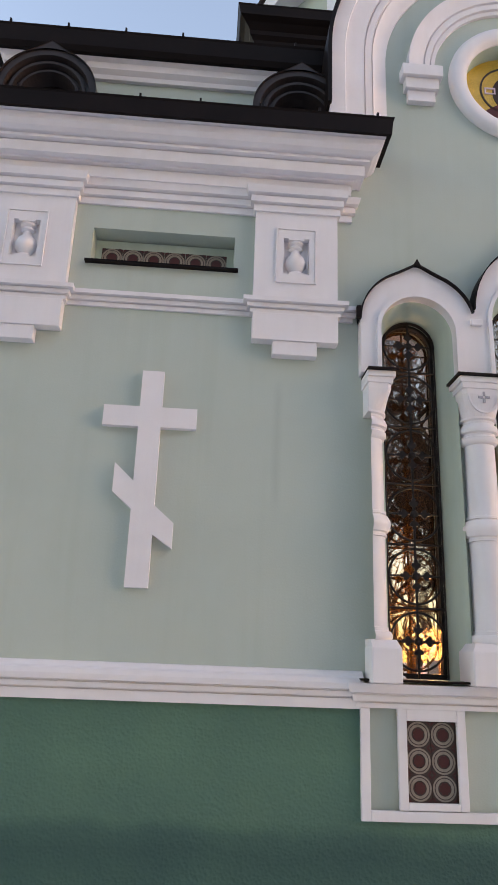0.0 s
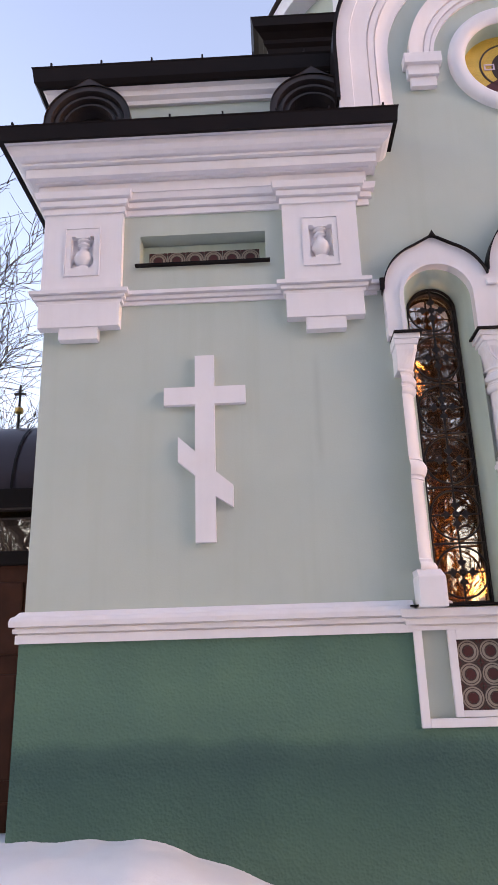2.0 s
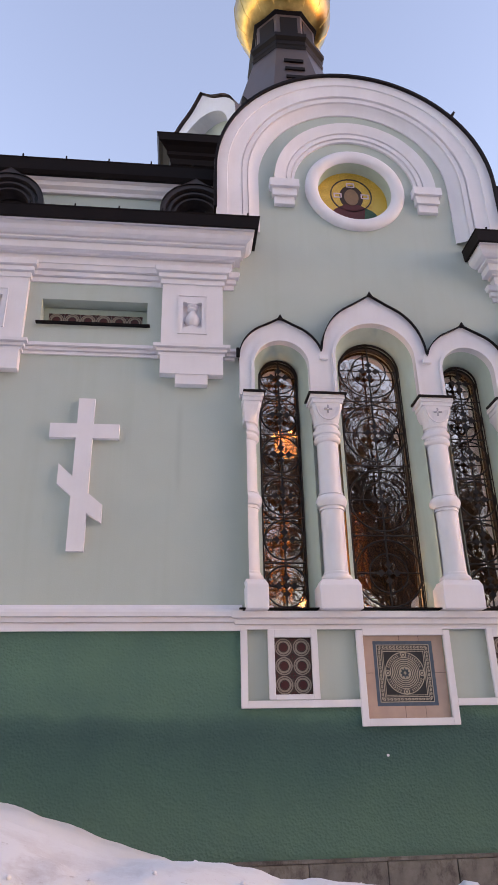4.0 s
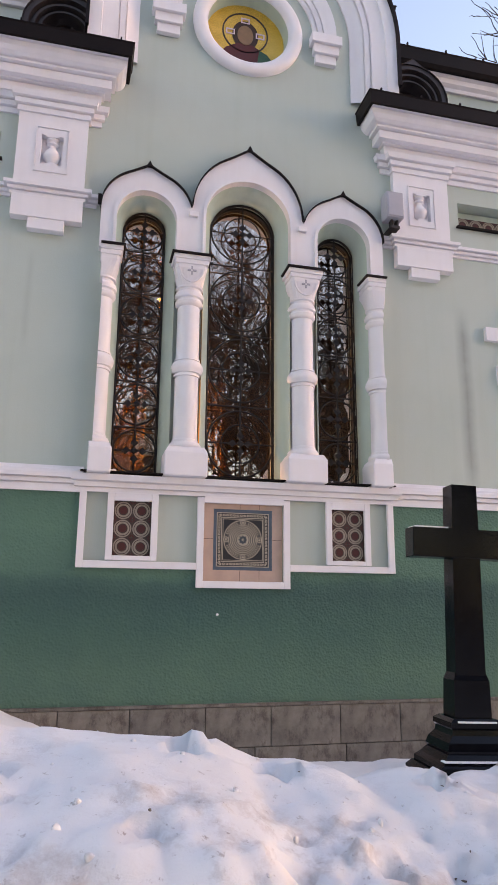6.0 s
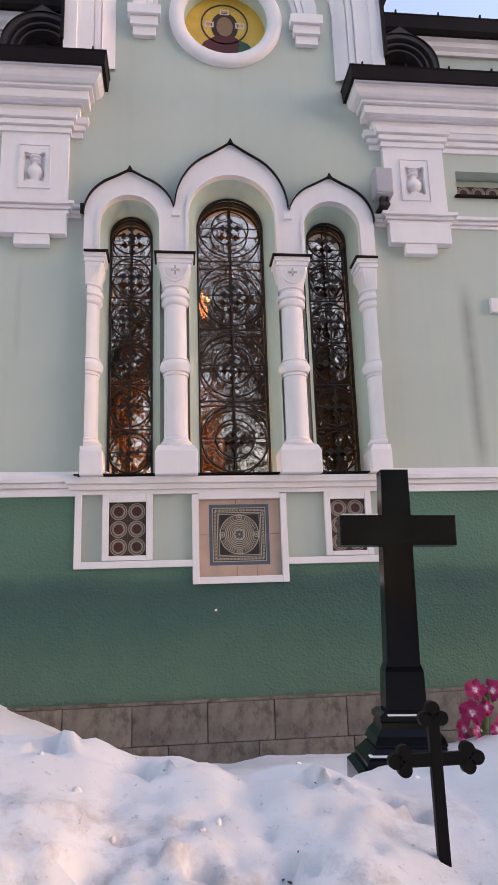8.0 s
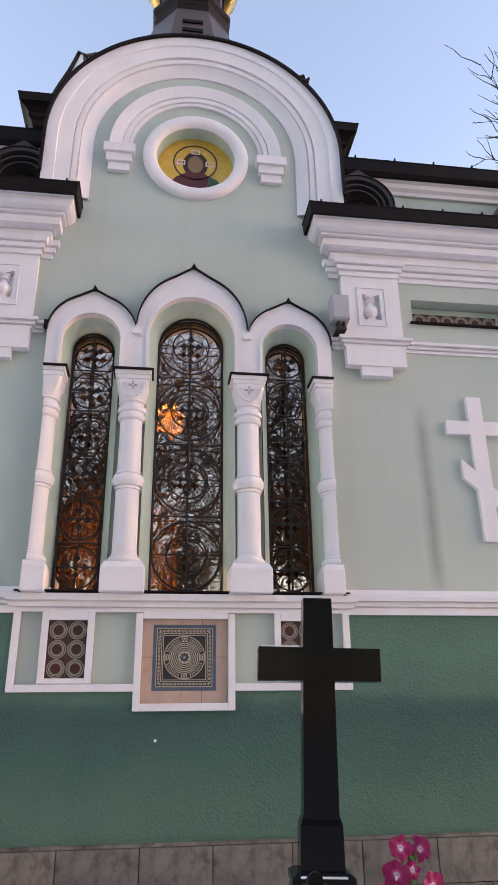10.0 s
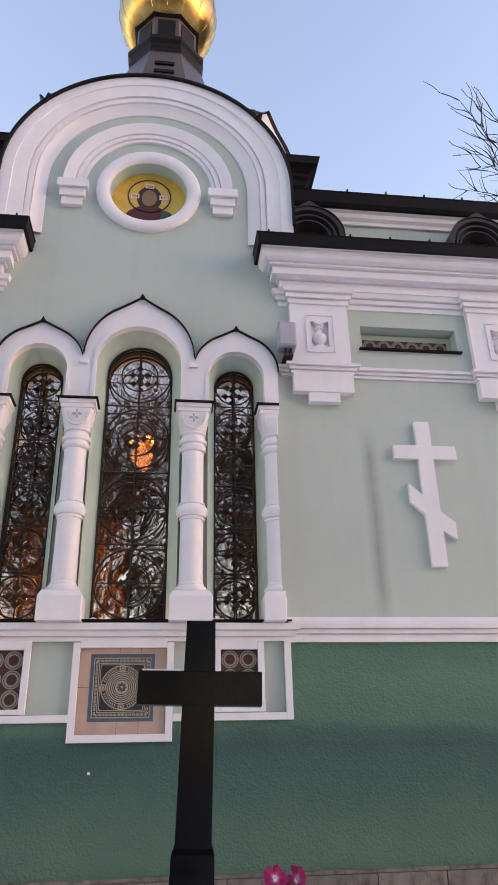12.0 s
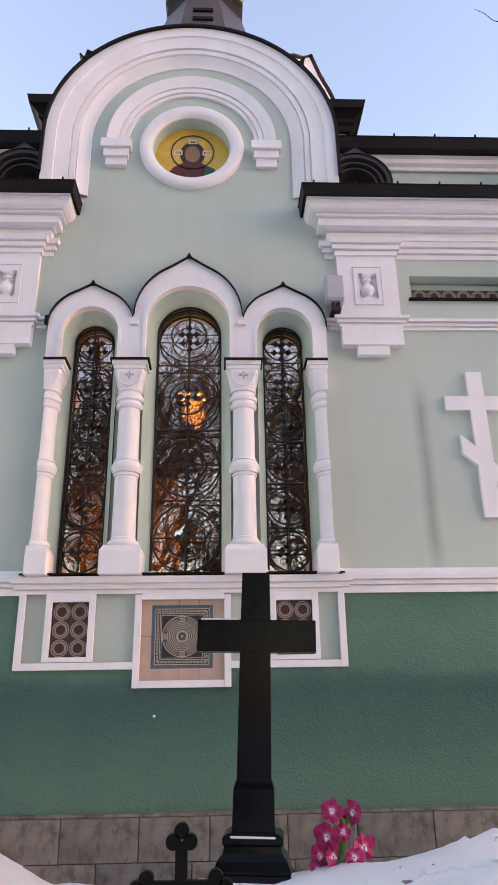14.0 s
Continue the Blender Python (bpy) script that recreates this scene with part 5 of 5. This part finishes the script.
block([(0.125, 1.165), (0.135, 1.175), (0.135, 1.20), (0.112, 1.215)], gc, "collar")
block([(0.16, 1.06), (0.168, 1.075), (0.155, 1.11), (0.13, 1.14), (0.125, 1.17)], gc, "moulding")
block([(0.215, 0.985), (0.215, 1.01), (0.19, 1.03), (0.165, 1.06)], gc, "step")
block([(0.25, 0.3), (0.25, 0.96), (0.225, 0.985)], gc, "foot")
part("snow_strip", box(-0.10, 0.10, -0.112, -0.082, 0.898, 0.906, 0.003), SNOW, gc, "thin strip of snow")
part("snow_strip", box(-0.2, 0.2, -0.17, -0.12, 0.73, 0.737, 0.003), SNOW, gc, "thin strip of snow")
ledge = part("snow_cap", box(-0.272, -0.09, -0.05, 0.05, 1.842, 1.85, 0.003), SNOW, gc, "thin film of snow")

# ---- small black iron cross with trefoil ends ----
ix = thing("iron_cross", (0.21, -3.94, 0.616), "small black iron grave cross with trefoil ends", "grave cross")
part("post", box(-0.019, 0.019, -0.012, 0.012, 0.0, 0.715, 0.003), BLACK, ix)
part("arm", box(-0.105, 0.105, -0.011, 0.011, 0.572, 0.612, 0.003), BLACK, ix)


def trefoil(name, parent, cx, cz, ax, az):
    t = bmesh.new()
    for dx, dz in ((ax * 0.03, az * 0.03), (-az * 0.026, ax * 0.026), (az * 0.026, -ax * 0.026)):
        bmesh.ops.create_cone(t, cap_ends=True, segments=18, radius1=0.023, radius2=0.023, depth=0.026, matrix=Matrix.Translation((cx + dx, 0, cz + dz)) @ Matrix.Rotation(math.pi / 2, 4, "X"))
    part(name, t, BLACK, parent)


trefoil("trefoil", ix, 0, 0.715, 0, 1)
trefoil("trefoil", ix, -0.105, 0.592, -1, 0)
trefoil("trefoil", ix, 0.105, 0.592, 1, 0)

# ---- bunch of magenta cloth flowers ----
fb = thing("flower_bunch", (0.89, -2.80, 0.975), "bunch of magenta and white cloth orchids stuck in the snow", "flowers")


def petal_bloom(r, seed):
    rn = random.Random(seed)
    bm = bmesh.new()
    for k, (a, w, l) in enumerate(((90, 1.0, 1.0), (12, 1.5, 1.0), (168, 1.5, 1.0), (235, 1.1, 0.95), (305, 1.1, 0.95))):
        a = radians(a + rn.uniform(-8, 8))
        u, v = Vector((math.cos(a), 0, math.sin(a))), Vector((-math.sin(a), 0, math.cos(a)))
        mid = [Vector((0, -0.004, 0)) + u * (r * l * f) + Vector((0, -0.35 * r * f * f + 0.012 * f, 0)) for f in (0.08, 0.4, 0.75, 1.0)]
        wid = [0.12, 0.30, 0.36, 0.10]
        rows = [[m - v * (r * w * q) + Vector((0, 0.006, 0)), m, m + v * (r * w * q) + Vector((0, 0.006, 0))] for m, q in zip(mid, wid)]
        loft([[(p.x, p.y + o, p.z) for p in row for o in (0,)] for row in rows], close=False, bm=bm)
    return bm


def bloom_lip(r):
    bm = bmesh.new()
    bmesh.ops.create_icosphere(bm, subdivisions=2, radius=r * 0.13, matrix=Matrix.Translation((0, -0.012, -r * 0.12)) @ Matrix.Diagonal((0.8, 0.8, 1.3, 1)))
    return bm


rn = random.Random(3)
for k, (dx, dz, r, tilt) in enumerate(((-0.055, 0.285, 0.048, 10), (0.045, 0.275, 0.052, -14), (-0.085, 0.185, 0.058, 5), (-0.01, 0.20, 0.035, 40), (-0.115, 0.10, 0.05, 20), (-0.06, 0.105, 0.045, -20), (0.085, 0.135, 0.055, -8), (0.035, 0.10, 0.04, 15), (-0.13, 0.055, 0.045, 0))):
    r *= 1.12
    b = part("bloom", petal_bloom(r, k), MAGENTA, fb, "magenta cloth bloom")
    b.matrix_basis = pose(dx, rn.uniform(-0.03, 0.03) - 0.02, dz, rn.uniform(-35, 15), tilt * 2, rn.uniform(-55, 55))
    part("lip", bloom_lip(r), PALE, b, "white lip of the bloom", smooth=True)
    part("stem", bar(0.0, 0.0, dx * 0.9, dz - 0.01, 0.0028), LEAF, fb)
for k, (dx, dz, ang, l) in enumerate(((0.0, 0.16, 12, 0.11), (0.02, 0.18, -24, 0.10), (-0.03, 0.09, 18, 0.13), (-0.045, 0.05, 5, 0.1))):
    lf = loft([[(-w, 0.004, z), (0, -0.004, z), (w, 0.004, z)] for w, z in ((0.003, 0), (0.014, l * 0.3), (0.016, l * 0.6), (0.002, l))], close=False)
    q = part("leaf", lf, LEAF, fb, "green cloth leaf")
    q.matrix_basis = pose(dx, -0.03, dz, -8, ang, 0)

# ---- porch on the west side ----
po = thing("porch", (-5.4, 1.5, 0.0), "wooden side porch with a curved dark metal roof", "porch", kind="structure")
part("roof", loft([[(x, -0.25 + 0.75 * math.sin(a), 3.95 + 0.80 * math.cos(a)) for x in (-1.6, 0.96)] for a in [radians(-90 + 180 * k / 16) for k in range(17)]] + [[(x, 3.0, 3.95) for x in (-1.6, 0.96)]], close=False), PORCH, po, "curved dark brown metal roof", smooth=True)
for k in range(5):
    part("seam", loft([[(-1.5 + k * 0.55 + w, -0.25 + 0.765 * math.sin(a), 3.95 + 0.815 * math.cos(a)) for w in (-0.012, 0.012)] for a in [radians(-90 + 180 * q / 16) for q in range(9)]], close=False), METAL, po)
part("fascia", box(-1.62, 0.96, -1.04, -0.94, 3.80, 3.97, 0.01), METAL, po)
part("transom_glass", box(-1.6, 0.96, -0.78, -0.772, 3.45, 3.82), GLASS, po, "glass transom band")
part("transom_bar", box(-1.62, 0.97, -0.86, -0.72, 3.34, 3.46, 0.01), METAL, po)
part("panel_wall", box(-1.6, 0.97, -0.8, -0.72, 0.2, 3.35), WOOD, po, "brown varnished wooden wall")
for k in range(3):
    for z0, z1 in ((0.5, 1.5), (1.65, 2.45), (2.6, 3.2)):
        part("door_panel", box(-1.45 + k * 0.8, -0.8 + k * 0.8, -0.83, -0.79, z0, z1, 0.02), WOOD, po, "raised wooden panel")
part("back_wall", box(-1.6, 0.97, 2.0, 2.1, 0.2, 3.2), DARKWOOD, po)
part("finial_rod", bar(0.42, 4.72, 0.42, 4.95, 0.015), IRON, po).location = (0, -0.25, 0)
fin = part("finial_ball", bmesh_ball(0.05), GOLD, po, "small gilded ball", smooth=True)
fin.location = (0.42, -0.25, 4.98)
part("finial_cross", box(0.41, 0.43, -0.26, -0.24, 5.02, 5.26), IRON, po)
part("finial_cross_bar", box(0.36, 0.48, -0.263, -0.237, 5.15, 5.17), IRON, po)

# ---- bare trees ----


def tree_meshes(seed, height, spread, levels=5, thin=0.011):
    """Trunk and crown of branches of one leafless tree, as two meshes."""
    rn = random.Random(seed)
    stores = [([], []), ([], [])]

    def tube(p0, p1, r0, r1, sides, level):
        verts, faces = stores[0 if level == 0 else 1]
        q = (p1 - p0).to_track_quat("Z", "Y").to_matrix()
        base = len(verts)
        for p, r in ((p0, r0), (p1, r1)):
            for k in range(sides):
                a = 2 * math.pi * k / sides
                verts.append(tuple(p + q @ Vector((r * math.cos(a), r * math.sin(a), 0))))
        for k in range(sides):
            j = (k + 1) % sides
            faces.append((base + k, base + j, base + sides + j, base + sides + k))

    def grow(p, d, length, r, level):
        n = 5 if level < 2 else 4
        for k in range(n):
            d2 = (d + Vector((rn.uniform(-1, 1), rn.uniform(-1, 1), rn.uniform(-0.5, 0.8))) * (0.10 + 0.05 * level)).normalized()
            q = p + d2 * (length / n)
            r2 = r * (0.9 if level == 0 else 0.82)
            tube(p, q, r, r2, 7 if level == 0 else (5 if level < 3 else 3), level)
            p, d, r = q, d2, r2
            if level < levels and k >= (1 if level == 0 else 0):
                for _ in range(2 if level < 3 or rn.random() < 0.55 else 1):
                    turn = d.orthogonal().normalized()
                    turn.rotate(Matrix.Rotation(rn.uniform(0, 2 * math.pi), 3, d))
                    side = (d * math.cos(spread) + turn * math.sin(spread) + Vector((0, 0, 0.18))).normalized()
                    grow(p, side, length * rn.uniform(0.48, 0.68), max(r * 0.58, thin), level + 1)
    grow(Vector((0, 0, -0.3)), Vector((0, 0, 1)), height * 0.62, height * 0.021, 0)
    made = []
    for name, (verts, faces) in zip(("trunk", "crown"), stores):
        m = bpy.data.meshes.new(name)
        m.from_pydata(verts, [], faces)
        m.materials.append(BARK)
        made.append(m)
    return made


TREES = [tree_meshes(2, 13.0, 0.75, 4), tree_meshes(7, 15.0, 0.6, 4), tree_meshes(23, 12.0, 0.85, 4), tree_meshes(31, 19.0, 0.62, 5, 0.019)]


def tree(k, x, y, turn, scale):
    t = thing("bare_tree", (x, y, 0.2), "leafless broad-crowned tree with dark branches", "tree", "bare trees")
    t.matrix_basis = pose(x, y, 0.2, 0, 0, turn) @ Matrix.Diagonal((scale, scale, scale, 1))
    for name, mesh in zip(("trunk", "crown"), TREES[k]):
        o = new(name, mesh)
        o.parent = t


for row in ((0, -9.8, 5.5, 20, 0.72), (1, -13.5, 9.0, 80, 0.7), (2, -17, 12, 10, 0.85), (3, 18.7, 7.0, 140, 1.0), (3, 20.2, 8.5, 215, 1.0), (3, 21.3, 6.0, 300, 0.95), (3, 17.6, 10.5, 40, 0.8), (3, 19.4, 9.6, 80, 0.95), (3, 20.9, 7.4, 10, 1.05), (2, 12.5, 9.0, 60, 1.2), (1, 15.0, 15.0, 30, 1.1), (0, 19, 12, 250, 1.1),
            (1, -9.0, -15.0, 0, 1.1), (2, -1.5, -14.5, 100, 1.1), (0, 5.5, -15.5, 230, 1.1), (2, 9.0, -18.0, 300, 1.2), (0, -13.5, -20.0, 130, 1.2), (2, 4.0, -23.0, 15, 1.3), (0, -4.0, -21.0, 50, 1.2), (1, 18.0, -22.0, 140, 1.2), (2, -20.0, -18.0, 260, 1.2)):
    tree(*row)

# a second row of trees across the graveyard, and the wood beyond it, which the windows mirror
for k in range(13):
    tree(k % 3, -48 + k * 8.0 + (k * 37 % 5), -33.0 - (k * 53 % 9), k * 77, 1.0 + 0.05 * (k % 4))
rnd = random.Random(51)
verts, faces = [], []
for k in range(900):
    x, y, r, h = rnd.uniform(-90, 90), rnd.uniform(-75, -44), rnd.uniform(0.08, 0.26), rnd.uniform(5, 13)
    lean = (rnd.gauss(0, 0.5), rnd.gauss(0, 0.5))
    stems = [((x, y, 0.1), (x + lean[0], y + lean[1], h), r)]
    for _ in range(7):
        f = rnd.uniform(0.3, 1.0)
        p = (x + lean[0] * f, y + lean[1] * f, 0.1 + (h - 0.1) * f)
        stems.append((p, (p[0] + rnd.gauss(0, 1.6), p[1] + rnd.gauss(0, 1.6), p[2] + rnd.uniform(0.6, 2.6)), r * 0.4))
    for p, q, w in stems:
        base = len(verts)
        for c, s in ((p, w), (q, w * 0.3)):
            verts += [(c[0] + s, c[1], c[2]), (c[0] - s * 0.5, c[1] + s * 0.87, c[2]), (c[0] - s * 0.5, c[1] - s * 0.87, c[2])]
        faces += [(base + j, base + (j + 1) % 3, base + 3 + (j + 1) % 3, base + 3 + j) for j in range(3)]
me = bpy.data.meshes.new("distant_woods")
me.from_pydata(verts, [], faces)
me.materials.append(worn("brown_winter_bark", (0.085, 0.056, 0.042), 0.9, 0.3, 0.3, 8, 0.2, 0.01))
tagged(new("distant_woods", me), "leafless brown wood beyond the graveyard", "woods", kind="stuff")

# ---- plinth of stone blocks ----
pl = thing("plinth", (0, 0, 0), "grey limestone block plinth with stained joints", "plinth", kind="structure")
part("core", box(XC - HALF - 0.02, XC + HALF + 0.02, -0.03, 0.0, 0.0, PLAIN - 0.02), flat("grey_mortar", (0.12, 0.10, 0.09), 0.9), pl)
part("ledge", box(XC - HALF - 0.05, XC + HALF + 0.05, -0.06, 0.0, PLAIN - 0.022, PLAIN + 0.004, 0.004), STONE, pl)
rnd = random.Random(8)
widths = {}
x_end = HALF + 0.02
for z0, z1, through_x, step in ((0.0, 0.245, 0.40, 0.66), (0.251, 0.556, 0.11, 0.79), (0.562, 0.88, 0.25, 0.60)):
    cuts = sorted({-x_end, x_end, *[round(through_x + k * step + (0.03 if k % 2 else 0.0), 3) for k in range(-8, 8) if abs(through_x + k * step) < x_end - 0.1]})
    for x0, x1 in zip(cuts, cuts[1:]):
        w = round(x1 - x0, 3)
        key = (w, round(z1 - z0, 3))
        if key not in widths:
            widths[key] = part("stone", box(-w / 2 + 0.0035, w / 2 - 0.0035, -0.022, 0.02, 0, z1 - z0, 0.004), STONE, pl)
            widths[key].location = (XC + (x0 + x1) / 2, -0.03, z0)
        else:
            share("stone", widths[key], pl, pose(XC + (x0 + x1) / 2, -0.03 - rnd.uniform(0, 0.003), z0))
